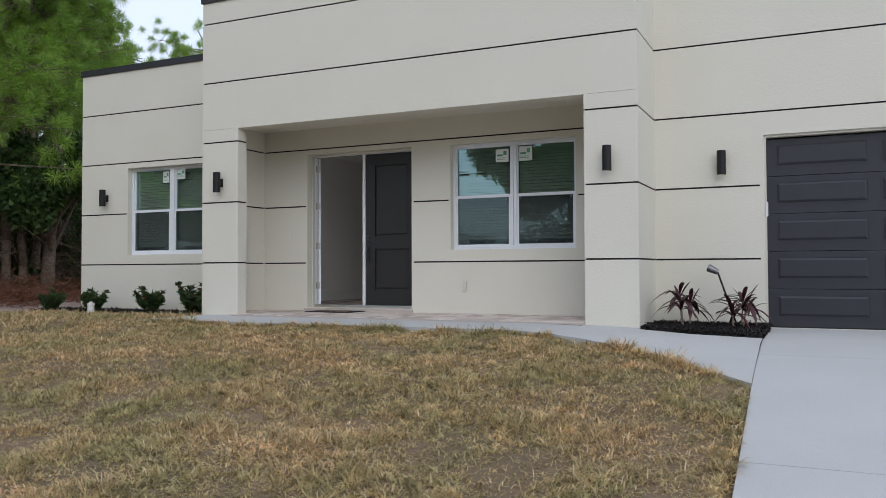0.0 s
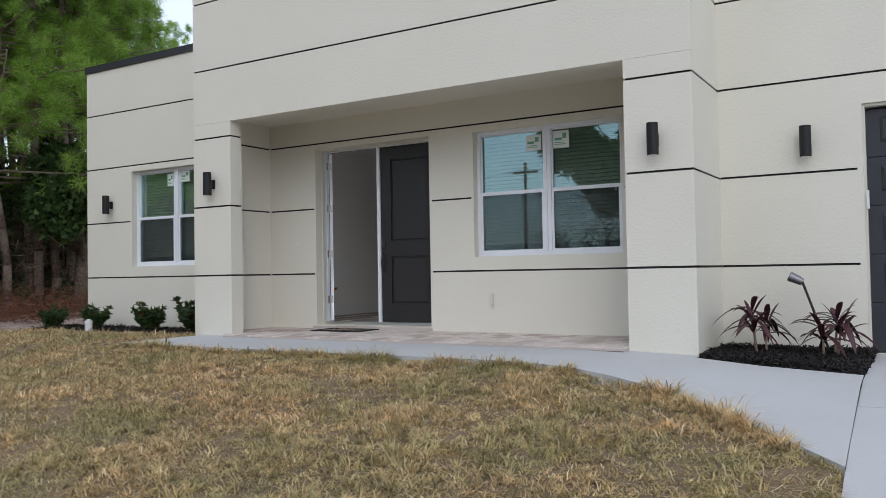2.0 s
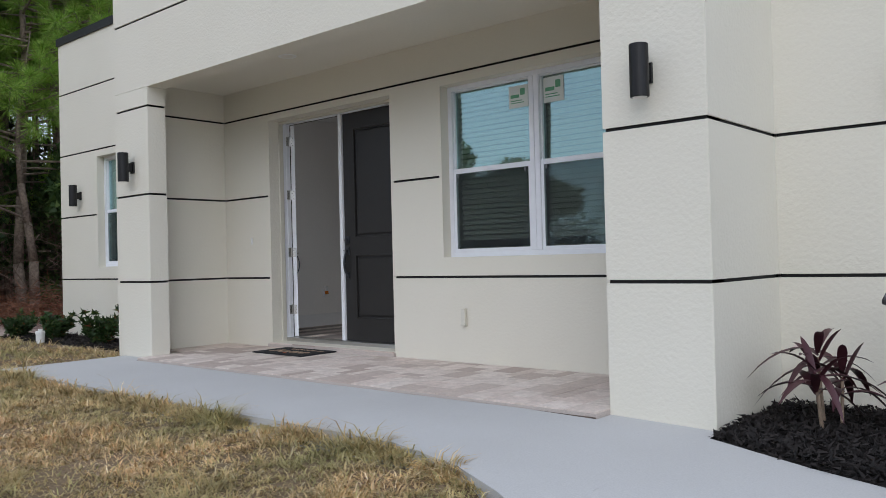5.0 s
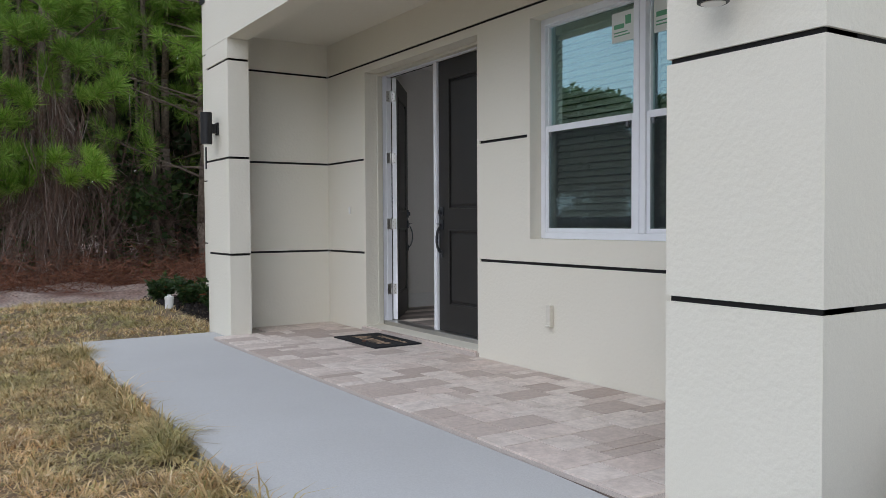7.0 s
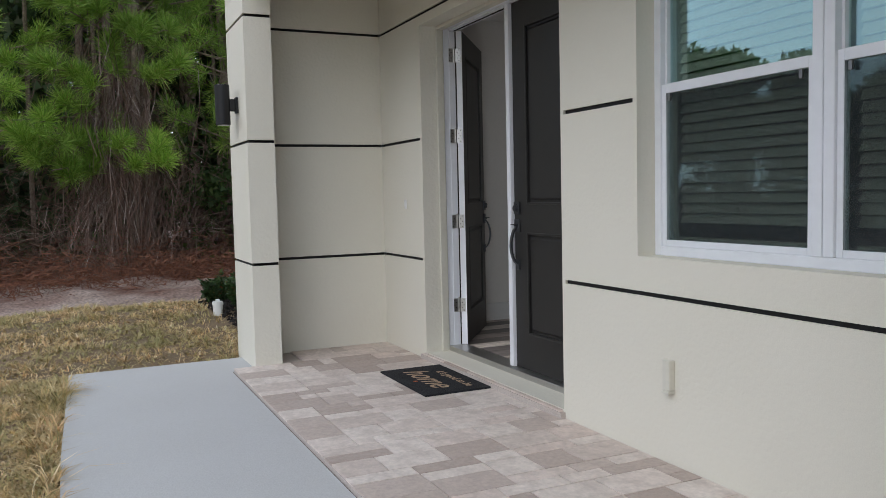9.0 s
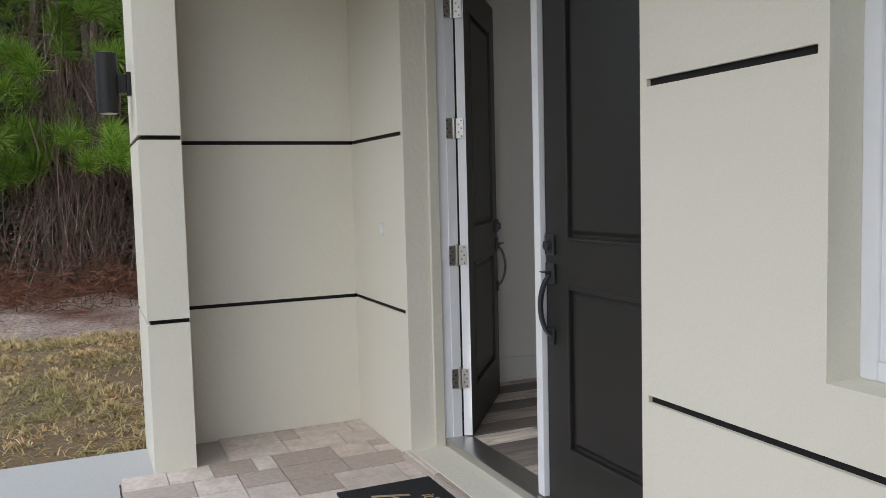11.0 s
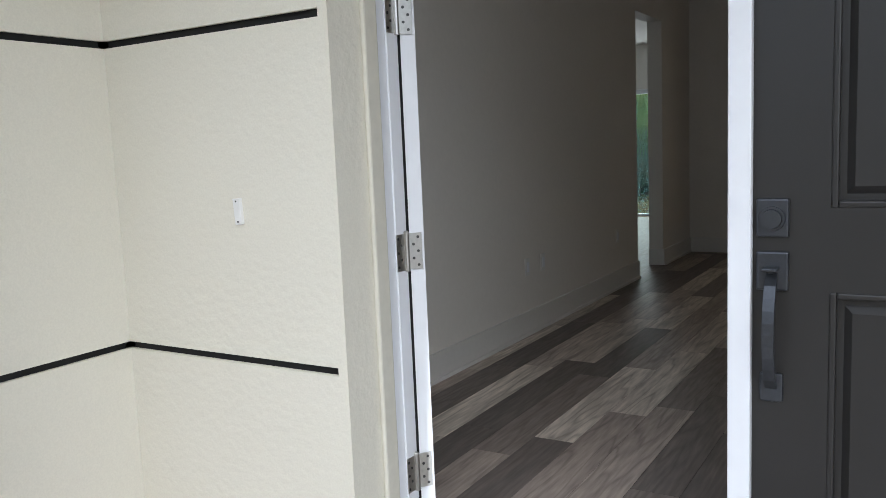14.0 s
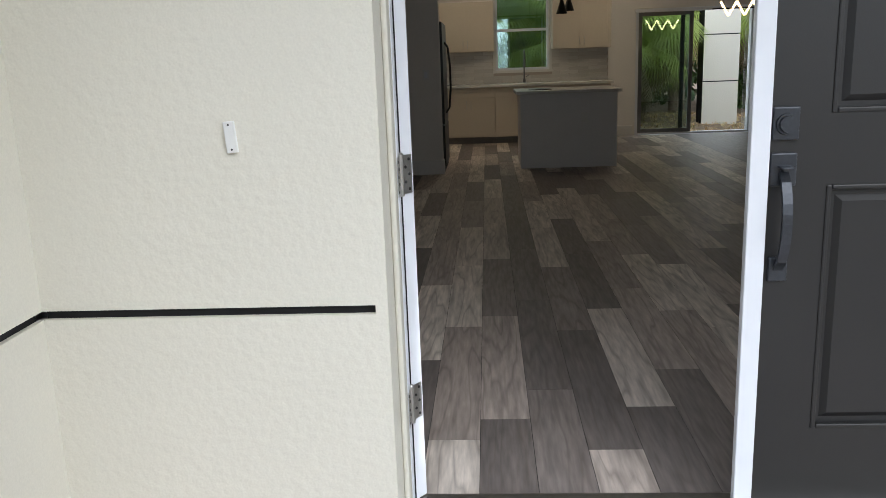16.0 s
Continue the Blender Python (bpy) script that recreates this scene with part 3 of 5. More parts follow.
# ---- front door ----
def door_leaf(name, m, label, flip):
    """A two-panel leaf 0.905 wide; local x from the hinge, outside looks to local -y (flip mirrors it)."""
    W, H, T = 0.92, 2.40, 0.045
    d = tagged(thing(name, m), label, "door", kind="structure")

    def X(a, b):
        return (W - b, W - a) if flip else (a, b)
    z_rails = [(0, 0.235), (0.905, 1.085), (2.235, H)]
    items = [(*X(0, 0.15), 0, H), (*X(W - 0.155, W), 0, H)] + [(*X(0.15, W - 0.155), lo, hi) for lo, hi in z_rails]
    part("stile_and_rail", boxes([(a, 0, z0, b, T, z1) for a, b, z0, z1 in items]), M_DOOR, d)
    for lo, hi in ((0.235, 0.905), (1.085, 2.235)):
        a, b = X(0.15, W - 0.155)
        p = part("door_panel", boxes([(a, 0.016, lo, b, T - 0.016, hi)]), M_DOOR, d)
        bm = bmesh.new()
        for y, out in ((0.004, -1), (T - 0.004, 1)):
            ins = 0.044
            q = [(a + 0.028, lo + 0.028), (b - 0.028, lo + 0.028), (b - 0.028, hi - 0.028), (a + 0.028, hi - 0.028)]
            r = [(a + ins, lo + ins), (b - ins, lo + ins), (b - ins, hi - ins), (a + ins, hi - ins)]
            y_in, y_out = (0.0159, 0.005) if out < 0 else (T - 0.0159, T - 0.005)
            va = [bm.verts.new((u, y_in, v)) for u, v in q]
            vb = [bm.verts.new((u, y_out, v)) for u, v in r]
            bm.faces.new(vb)
            for k in range(4):
                bm.faces.new((va[k], va[(k + 1) % 4], vb[(k + 1) % 4], vb[k]))
        bmesh.ops.recalc_face_normals(bm, faces=bm.faces)
        part("raised_field", bm, M_DOOR, p)
        rim = 0.014
        part("panel_moulding", boxes([(a, -0.004, lo, a + rim, T + 0.004, hi), (b - rim, -0.004, lo, b, T + 0.004, hi), (a + rim, -0.004, lo, b - rim, T + 0.004, lo + rim), (a + rim, -0.004, hi - rim, b - rim, T + 0.004, hi)], 0.004), M_DOOR, p)
    part("white_edge", box(W if flip else -0.004, 0.0005, 0.0, W + 0.004 if flip else 0.0, T - 0.0005, H), M_WHITE, d, "white painted hinge edge")
    lx = X(W - 0.072, W - 0.012)
    cx = (lx[0] + lx[1]) / 2
    hs = part("handle_set", boxes([(cx - 0.033, -0.012, 0.905, cx + 0.033, 0, 0.99), (cx - 0.024, -0.012, 0.655, cx + 0.024, 0, 0.72)], 0.004), M_HANDLE, d, "dark bronze pull handle set")
    arc = [(cx, -0.012 - 0.05 * math.sin(math.pi * k / 10) ** 0.6, 0.945 - 0.26 * k / 10) for k in range(11)]
    bm = bmesh.new()
    for (xa, ya, za), (xb, yb, zb) in zip(arc[:-1], arc[1:]):
        vs = [bm.verts.new((xx, yy + dy, zz)) for xx, yy, zz, dy in ((cx - 0.012, ya, za, 0), (cx + 0.012, ya, za, 0), (cx + 0.012, ya, za, 0.012), (cx - 0.012, ya, za, 0.012), (cx - 0.012, yb, zb, 0), (cx + 0.012, yb, zb, 0), (cx + 0.012, yb, zb, 0.012), (cx - 0.012, yb, zb, 0.012))]
        for f in ((0, 1, 5, 4), (1, 2, 6, 5), (2, 3, 7, 6), (3, 0, 4, 7)):
            bm.faces.new([vs[k] for k in f])
    bmesh.ops.remove_doubles(bm, verts=bm.verts, dist=0.0001)
    bmesh.ops.recalc_face_normals(bm, faces=bm.faces)
    part("grip", bm, M_HANDLE, hs)
    part("thumb_latch", boxes([(cx - 0.016, -0.05, 0.952, cx + 0.016, -0.012, 0.958), (cx - 0.006, -0.03, 0.944, cx + 0.006, -0.012, 0.954)], 0.002), M_HANDLE, hs)
    bolt = part("deadbolt", box(cx - 0.033, -0.014, 1.022, cx + 0.033, 0, 1.105, 0.004), M_HANDLE, d, "dark bronze square deadbolt")
    bm = rod((cx, -0.014, 1.062), (cx, -0.03, 1.062), 0.022, 0.02, 24)
    part("keyway", bm, M_HANDLE, bolt)
    part("keyway_ring", rod((cx, -0.0141, 1.062), (cx, -0.02, 1.062), 0.027, 0.026, 24), M_HANDLE, bolt)
    return d


DY = 0.25
door_leaf("door_1", pose(0.978, DY, 0.012), "closed dark grey two-panel front door leaf", True).location = (0.978, DY, 0.012)
leaf2 = door_leaf("door_2", pose(0.045, 0.295, 0.012, 0, 0, 143) @ pose(0.004, -0.045, 0), "open dark grey two-panel front door leaf swung inward", False)
astragal = tagged(part("door_astragal", boxes([(0.930, DY - 0.028, 0.012, 0.979, DY - 0.001, 2.412), (0.960, DY - 0.001, 0.012, 0.9775, DY + 0.045, 2.412)], 0.003), M_WHITE), "white strip on the meeting edge of the double doors", "astragal", kind="structure")
tagged(part("door_frame", boxes([(0.0305, 0.19, -0.03, 0.036, 0.30, 2.44), (0.036, 0.235, -0.02, 0.042, 0.30, 2.44), (1.908, 0.19, -0.03, 1.92, 0.30, 2.44), (0.036, 0.19, 2.427, 1.908, 0.34, 2.44), (0.042, 0.235, 2.414, 1.908, 0.30, 2.427)], 0.002), M_WHITE), "white painted door frame jambs and head", "door frame", kind="structure")
tagged(part("trim_brickmould", boxes([(0.0305, 0.13, -0.03, 0.046, 0.19, 2.44), (1.894, 0.13, -0.03, 1.92, 0.19, 2.44), (0.046, 0.13, 2.414, 1.894, 0.19, 2.44)], 0.006), M_SMOOTH), "smooth cream moulding round the front door", "trim", kind="structure")
tagged(part("trim_weatherstrip", boxes([(0.0422, 0.286, 0.0, 0.045, 0.297, 2.41), (0.05, 0.27, 2.4125, 1.905, 0.29, 2.4138)]), M_GROOVE), "black rubber weatherstrip in the door frame", "weatherstrip", kind="structure")
tagged(part("door_threshold", boxes([(0.0, 0.19, -0.06, 1.92, 0.335, 0.008)], 0.004), M_STEEL), "worn metal threshold under the double doors", "threshold", kind="structure")
sill = tagged(part("door_sill", box(-0.02, -0.03, -0.12, 1.94, 0.19, -0.045), M_JOINT), "tiled step below the front door", "step", kind="structure")


def hinge(z):
    h = tagged(thing("door_hinge", pose(0.046, 0.278, z)), "silver butt hinge with screws on the door jamb", "hinge", group="front door hinges")
    part("knuckle", rod((0, 0, -0.055), (0, 0, 0.055), 0.008, seg=12), M_STEEL, h)
    part("pin_cap", rod((0, 0, 0.055), (0, 0, 0.06), 0.009, 0.005, seg=12), M_STEEL, h)
    part("jamb_leaf", box(-0.0045, -0.045, -0.052, -0.0025, -0.004, 0.052, 0.0008), M_STEEL, h)
    # the other half lies on the opened leaf's hinge edge
    d = Vector((math.cos(radians(143)), math.sin(radians(143)), 0))
    q = part("door_half", box(0.006, -0.002, -0.052, 0.046, 0.0, 0.052, 0.0008), M_STEEL, h)
    q.matrix_basis = pose(-0.004, 0.006, 0, 0, 0, 53)
    sm = mesh_of(rod((0, 0, 0), (0, -0.0018, 0), 0.0042, seg=8), "screw", M_SCREW)
    for dx, dz in ((0.034, 0.04), (0.020, 0.02), (0.034, 0.0), (0.020, -0.02), (0.034, -0.04)):
        s = new("screw", sm)
        s.parent = q
        s.matrix_basis = pose(dx, -0.002, dz)
        s2 = new("screw", sm)
        s2.parent = h
        s2.matrix_basis = pose(-0.0025, -dx - 0.004, dz, 0, 0, 90)


for z in (0.318, 0.967, 1.621, 2.23):
    hinge(z)


# ---- garage door ----
def garage_door():
    g = tagged(thing("garage_door", pose(6.95, GY + 0.10, -0.16)), "closed charcoal sectional garage door with long raised panels", "garage door")
    W, h = 4.80, 0.4675
    for i in range(5):
        s = part("door_section", box(0, 0, i * h + 0.003, W, 0.05, (i + 1) * h - 0.003, 0.003), M_GARAGE, g)
        for k in range(4):
            a = 0.12 + k * 1.165
            lo = i * h + 0.135
            bm = boxes([(a - 0.02, -0.006, lo - 0.02, a + 1.02, 0.001, lo), (a - 0.02, -0.006, lo + 0.25, a + 1.02, 0.001, lo + 0.27), (a - 0.02, -0.006, lo, a, 0.001, lo + 0.25), (a + 1.0, -0.006, lo, a + 1.02, 0.001, lo + 0.25)])
            q = [(a, lo), (a + 1.0, lo), (a + 1.0, lo + 0.25), (a, lo + 0.25)]
            r = [(a + 0.03, lo + 0.03), (a + 0.97, lo + 0.03), (a + 0.97, lo + 0.22), (a + 0.03, lo + 0.22)]
            va = [bm.verts.new((u, -0.0005, v)) for u, v in q]
            vb = [bm.verts.new((u, -0.018, v)) for u, v in r]
            bm.faces.new(vb)
            for e in range(4):
                bm.faces.new((va[e], va[(e + 1) % 4], vb[(e + 1) % 4], vb[e]))
            bmesh.ops.recalc_face_normals(bm, faces=bm.faces)
            part("raised_panel", bm, M_GARAGE, s)
    part("bottom_seal", box(0, 0.005, -0.012, W, 0.045, 0.003), M_GROOVE, g)
    return g


garage_door()
tagged(part("trim_garage", boxes([(6.925, GY + 0.03, -0.17, 6.95, GY + 0.17, 2.225), (11.77, GY + 0.03, -0.17, 11.795, GY + 0.17, 2.225), (6.95, GY + 0.03, 2.195, 11.77, GY + 0.17, 2.225)], 0.003), M_SMOOTH), "pale weather trim round the garage door", "trim", kind="structure")
sw = tagged(thing("sensor_box", pose(6.955, GY + 0.045, 1.30)), "small pale plastic box on the garage door jamb", "sensor")
part("case", box(-0.012, -0.03, -0.09, 0.012, 0.01, 0.09, 0.004), M_PLASTIC, sw)


# ---- wall lamps and wall fittings ----
def sconce(x, y, z):
    s = tagged(thing("wall_lamp", pose(x, y, z)), "matt black up and down cylinder wall lamp on stucco", "wall lamp", group="cylinder wall lamps")
    part("wall_plate", box(-0.03, -0.022, -0.06, 0.03, 0, 0.06, 0.004), M_BLACK, s)
    part("arm", box(-0.022, -0.07, -0.045, 0.022, -0.022, 0.045, 0.003), M_BLACK, s)
    bm = bmesh.new()
    rod((0, -0.115, -0.152), (0, -0.115, 0.152), 0.055, seg=32, bm=bm)
    bmesh.ops.bevel(bm, geom=[e for e in bm.edges if len(e.link_faces) == 2 and any(len(f.verts) > 4 for f in e.link_faces)], offset=0.003, segments=2, affect="EDGES")
    part("cylinder", bm, M_BLACK, s)
    for zz in (-0.1525, 0.1525):
        part("lens", rod((0, -0.115, zz - 0.002), (0, -0.115, zz + 0.002), 0.042, seg=24), M_LENS, s)
    return s


for x, y in ((-0.69, FY), (5.24, FY), (-4.27, WY), (6.435, GY)):
    sconce(x, y, 1.895)

bell = tagged(thing("doorbell_bracket", pose(-0.31, 0, 1.105, 0, -4, 0)), "small white plastic doorbell bracket on the stucco", "doorbell")
part("plate", box(-0.0125, -0.012, -0.036, 0.0125, 0.0, 0.036, 0.002), M_PLASTIC, bell)
for zz in (-0.028, 0.028):
    part("screw", rod((0, -0.012, zz), (0, -0.0135, zz), 0.0025, seg=8), M_SCREW, bell)
out = tagged(thing("outdoor_outlet_cover", pose(2.81, 0, 0.335)), "cream painted outdoor socket cover on the porch wall", "socket")
part("cover", box(-0.024, -0.035, -0.07, 0.024, 0, 0.07, 0.005), M_SMOOTH, out)
part("lid_lip", box(-0.025, -0.04, -0.085, 0.025, -0.002, -0.07, 0.003), M_SMOOTH, out)
for x, y in ((1.17, -0.62), (3.68, -0.62)):
    c = tagged(thing("soffit_downlight", pose(x, y, 2.85)), "unlit round recessed light in the porch ceiling", "recessed light", group="porch downlights")
    part("trim_ring", rod((0, 0, -0.006), (0, 0, 0.0), 0.085, 0.09, seg=32), M_PLASTIC, c)
    part("lens", rod((0, 0, -0.008), (0, 0, -0.006), 0.06, seg=32), M_LENS, c)
spot = tagged(thing("landscape_spotlight", pose(6.40, -0.5, 0.50)), "grey and black spotlight on a stake in the flower bed", "spotlight")
rod_bm = rod((0.0, 0.0, 0.02), (-0.11, 0.0, 0.075), 0.035, 0.05, 20)
part("head", rod_bm, M_FRIDGE, spot)
part("lens", rod((-0.111, 0, 0.0755), (-0.115, 0, 0.0775), 0.04, 0.04, 20), M_BLACK, spot)
part("stake", rod((0.0, 0.0, 0.02), (0.22, -0.05, -0.62), 0.012, seg=10), M_BLACK, spot)

# ---- doormat ----
mat_m = pose(0.72, -0.255, -0.078, 0, 0, 0)
dm = tagged(thing("doormat", mat_m), "black coir doormat with tan lettering on the porch tiles", "doormat")
part("coir_pad", box(-0.40, -0.235, 0, 0.40, 0.235, 0.013, 0.004), M_MAT, dm)


def lettering(text, size, m, mat, parent, shear=0.0):
    cu = bpy.data.curves.new("lettering", "FONT")
    cu.body, cu.size, cu.shear, cu.extrude = text, size, shear, 0.0008
    cu.align_x = "CENTER"
    tmp = new("lettering_source", cu)
    me = bpy.data.meshes.new_from_object(tmp.evaluated_get(bpy.context.evaluated_depsgraph_get()))
    bpy.data.objects.remove(tmp)
    me.materials.clear()
    me.materials.append(mat)
    ob = new("lettering", me)
    ob.parent = parent
    ob.matrix_basis = m
    return ob


lettering("it's good to be", 0.085, pose(0.06, 0.10, 0.0138), M_MATTEXT, dm, 0.2)
lettering("home", 0.24, pose(-0.02, -0.11, 0.0138), M_MATTEXT, dm, 0.35)
lettering("*", 0.08, pose(0.02, -0.18, 0.0138), M_MATTEXT2, dm)


# ---- inside: shell ----
KY = 11.38
CH = 2.75


def inner(name, items, mat=None, label="painted interior wall", category="wall"):
    return tagged(part(name, boxes(items), mat or M_DRYWALL), label, category, kind="structure")


inner("wall_entry", [(-1.1, 0.2405, 0, -0.056, 0.34, CH), (1.985, 0.2405, 0, 2.0, 0.34, CH), (2.0, 1.9, 0, 6.6, 2.0, CH), (1.985, 0.34, 0, 2.0, 2.0, CH), (-0.056, 0.2405, 2.5, 1.985, 0.34, CH)])
inner("wall_hall_west", [(-1.1, 0.34, 0, -0.96, 5.57, CH), (-1.1, 5.57, 2.38, -0.96, 6.38, CH), (-1.1, 6.38, 0, -0.96, 7.42, CH)])
inner("wall_partition", [(-1.1, 7.42, 0, -0.24, 7.54, CH), (-1.1, 7.54, 0, -0.98, KY, CH)])
inner("wall_kitchen_back", [(-0.98, KY, 0, 0.43, KY + 0.2, CH), (0.43, KY, 0, 1.27, KY + 0.2, 1.09), (0.43, KY, 2.32, 1.27, KY + 0.2, CH), (1.27, KY, 0, 2.62, KY + 0.2, CH), (2.62, KY, 1.95, 4.45, KY + 0.2, CH), (4.45, KY, 0, 6.6, KY + 0.2, CH)])
inner("wall_living_east", [(6.5, 2.0, 0, 6.6, KY, CH)])
inner("wall_den", [(-4.68, KY, 0, -3.4, KY + 0.2, CH), (-2.2, KY, 0, -1.1, KY + 0.2, CH), (-3.4, KY, 2.05, -2.2, KY + 0.2, CH), (-4.68, 3.5, 0, -1.1, 3.6, CH), (-4.68, 3.6, 0, -4.6, KY, CH)])
inner("wall_back_east", [(6.6, KY, 0, 12.2, KY + 0.2, CH + 0.8)])
inner("ceiling", [(-4.7, 0.24, CH, 12.2, KY + 0.2, CH + 0.1)], M_CEIL, "white textured ceiling", "ceiling")
inner("subfloor", [(-4.7, 0.335, -0.12, 6.6, KY, -0.004)], M_GROOVE, "floor base under the planks", "floor")


def baseboard(items):
    for it in items:
        tagged(part("baseboard", box(*it, bevel=0.003), M_BASE), "tall white painted baseboard", "baseboard", kind="structure")


baseboard([(-0.96, 0.36, 0, -0.944, 5.57, 0.16), (-0.96, 6.38, 0, -0.944, 7.404, 0.16), (-1.1, 6.364, 0, -0.944, 6.38, 0.16), (-0.96, 7.404, 0, -0.24, 7.42, 0.16), (-0.24, 7.404, 0, -0.226, 7.54, 0.16), (2.2, KY - 0.016, 0, 2.58, KY, 0.16), (4.5, KY - 0.016, 0, 6.5, KY, 0.16)])
for z0, z1 in ((0, 0.16),):
    tagged(part("trim_shoe", boxes([(-0.944, 0.36, 0, -0.932, 5.57, 0.02), (-0.944, 6.38, 0, -0.932, 7.39, 0.02)]), M_BASE), "white shoe moulding along the baseboard", "trim", kind="structure")


def wall_plate(x, y, z, rz, label, kind_name="wall_socket", cat="socket"):
    s = tagged(thing(kind_name, pose(x, y, z, 0, 0, rz)), label, cat, group="wall plates")
    part("plate", box(-0.036, -0.006, -0.058, 0.036, 0, 0.058, 0.003), M_PLASTIC, s)
    part("insert", box(-0.017, -0.009, -0.034, 0.017, -0.006, 0.034, 0.002), M_WHITE, s)
    return s


for y, z in ((1.6, 0.43), (3.2, 0.45), (3.45, 0.45), (5.0, 0.45)):
    wall_plate(-0.96, y, z, 90, "white wall socket above the baseboard")
wall_plate(-0.40, 7.42, 1.12, 0, "white light switch on the partition", "light_switch", "switch")
fresh = tagged(thing("air_freshener", pose(-0.955, 1.62, 0.45, 0, 0, 90)), "plug-in air freshener with amber oil in a wall socket", "air freshener")
part("body", box(-0.024, -0.05, 0.01, 0.024, -0.009, 0.075, 0.008), M_PLASTIC, fresh)
part("oil_bottle", box(-0.018, -0.055, -0.03, 0.018, -0.018, 0.012, 0.006), M_AMBER, fresh)

# ---- kitchen ----


def shaker(name, w, h, parent, m, mat=None):
    p = part(name, boxes([(0, 0, 0, 0.055, 0.02, h), (w - 0.055, 0, 0, w, 0.02, h), (0.055, 0, 0, w - 0.055, 0.02, 0.055), (0.055, 0, h - 0.055, w - 0.055, 0.02, h), (0.055, 0.014, 0.055, w - 0.055, 0.02, h - 0.055)]), mat or M_CAB, parent)
    p.matrix_basis = m
    return p


def pull(parent, x, z, vertical=True, length=0.13):
    bm = rod((x, -0.03, z), (x, -0.03, z + length), 0.005, seg=8) if vertical else rod((x, -0.03, z), (x + length, -0.03, z), 0.005, seg=8)
    for k in (0.15, 0.85):
        e = (x, z + length * k) if vertical else (x + length * k, z)
        rod((e[0], -0.03, e[1]), (e[0], 0, e[1]), 0.004, seg=8, bm=bm)
    part("handle", bm, M_STEEL, parent, "brushed nickel bar pull")


def wall_cabinet(x0, x1, z0, z1):
    c = tagged(thing("wall_cabinet", pose(x0, KY - 0.33, z0)), "cream shaker wall cabinet with two doors", "cabinet", group="kitchen wall cabinets")
    w, h = x1 - x0, z1 - z0
    part("carcass", box(0, 0.021, 0, w, 0.329, h), M_CAB, c)
    hw = w / 2 - 0.002
    for k in (0, 1):
        d = shaker("cabinet_door", hw - 0.002, h - 0.006, c, pose(0.002 + k * (hw + 0.002), 0, 0.003))
        pull(d, hw - 0.035 if k == 0 else 0.03, 0.04)


wall_cabinet(-0.476, 0.40, 1.39, 2.13)
wall_cabinet(1.30, 2.19, 1.39, 2.13)
wall_cabinet(-0.97, -0.48, 1.75, 2.13)


def base_cabinet(x0, x1, doors):
    c = tagged(thing("base_cabinet", pose(x0, KY - 0.62, 0)), "cream shaker base cabinet with drawer over doors", "cabinet", group="kitchen base cabinets")
    w = x1 - x0
    part("carcass", box(0, 0.021, 0.10, w, 0.619, 0.855), M_CAB, c)
    part("toe_kick", box(0, 0.08, 0, w, 0.1, 0.10), M_DARKROOM, c)
    dr = shaker("drawer_front", w - 0.006, 0.14, c, pose(0.003, 0, 0.71))
    pull(dr, w / 2 - 0.065, 0.07, False)
    hw = (w - 0.006) / doors
    for k in range(doors):
        d = shaker("cabinet_door", hw - 0.003, 0.59, c, pose(0.003 + k * hw, 0, 0.11))
        pull(d, hw - 0.035 if k == 0 and doors > 1 else 0.03, 0.42)


base_cabinet(-0.40, 0.40, 2)
base_cabinet(0.402, 1.30, 2)
base_cabinet(1.302, 2.15, 2)
tagged(part("worktop", box(-0.42, KY - 0.65, 0.856, 2.19, KY - 0.001, 0.895, 0.004), M_COUNTER), "pale quartz worktop along the kitchen wall", "worktop")
splash = tagged(part("backsplash", boxes([(-0.97, KY - 0.009, 0.897, 0.385, KY - 0.003, 1.388), (0.385, KY - 0.009, 0.897, 1.315, KY - 0.003, 1.048), (1.315, KY - 0.009, 0.897, 2.19, KY - 0.003, 1.388)]), M_JOINT), "grey brick-shaped tile backsplash", "backsplash", kind="structure")
bricks = {}
for r in range(9):
    z = 0.9 + r * 0.054
    for k in range(-1, 11):
        for lo, hi in ((-0.97, 0.388), (1.312, 2.19)) if z > 0.998 else ((-0.97, 2.19),):
            x = -0.97 + k * 0.3 + (0.15 if r % 2 else 0)
            a, b = max(x, lo), min(x + 0.297, hi)
            w = round(b - a, 3)
            if w < 0.02:
                continue
            if w not in bricks:
                bricks[w] = mesh_of(box(0, 0, 0, w, 0.008, 0.0515, 0.002), "tile", M_BACKSPLASH)
            t = new("tile", bricks[w])
            t.parent = splash
            t.matrix_basis = pose(a, KY - 0.0175, z)
tagged(part("window_sill_kitchen", boxes([(0.38, KY - 0.03, 1.05, 1.32, KY + 0.2, 1.089), (0.39, KY - 0.015, 1.089, 0.43, KY + 0.0, 2.36), (1.27, KY - 0.015, 1.089, 1.31, KY + 0.0, 2.36), (0.43, KY - 0.015, 2.32, 1.27, KY + 0.0, 2.36)]), M_BASE), "white kitchen window trim and sill", "window sill", kind="structure")


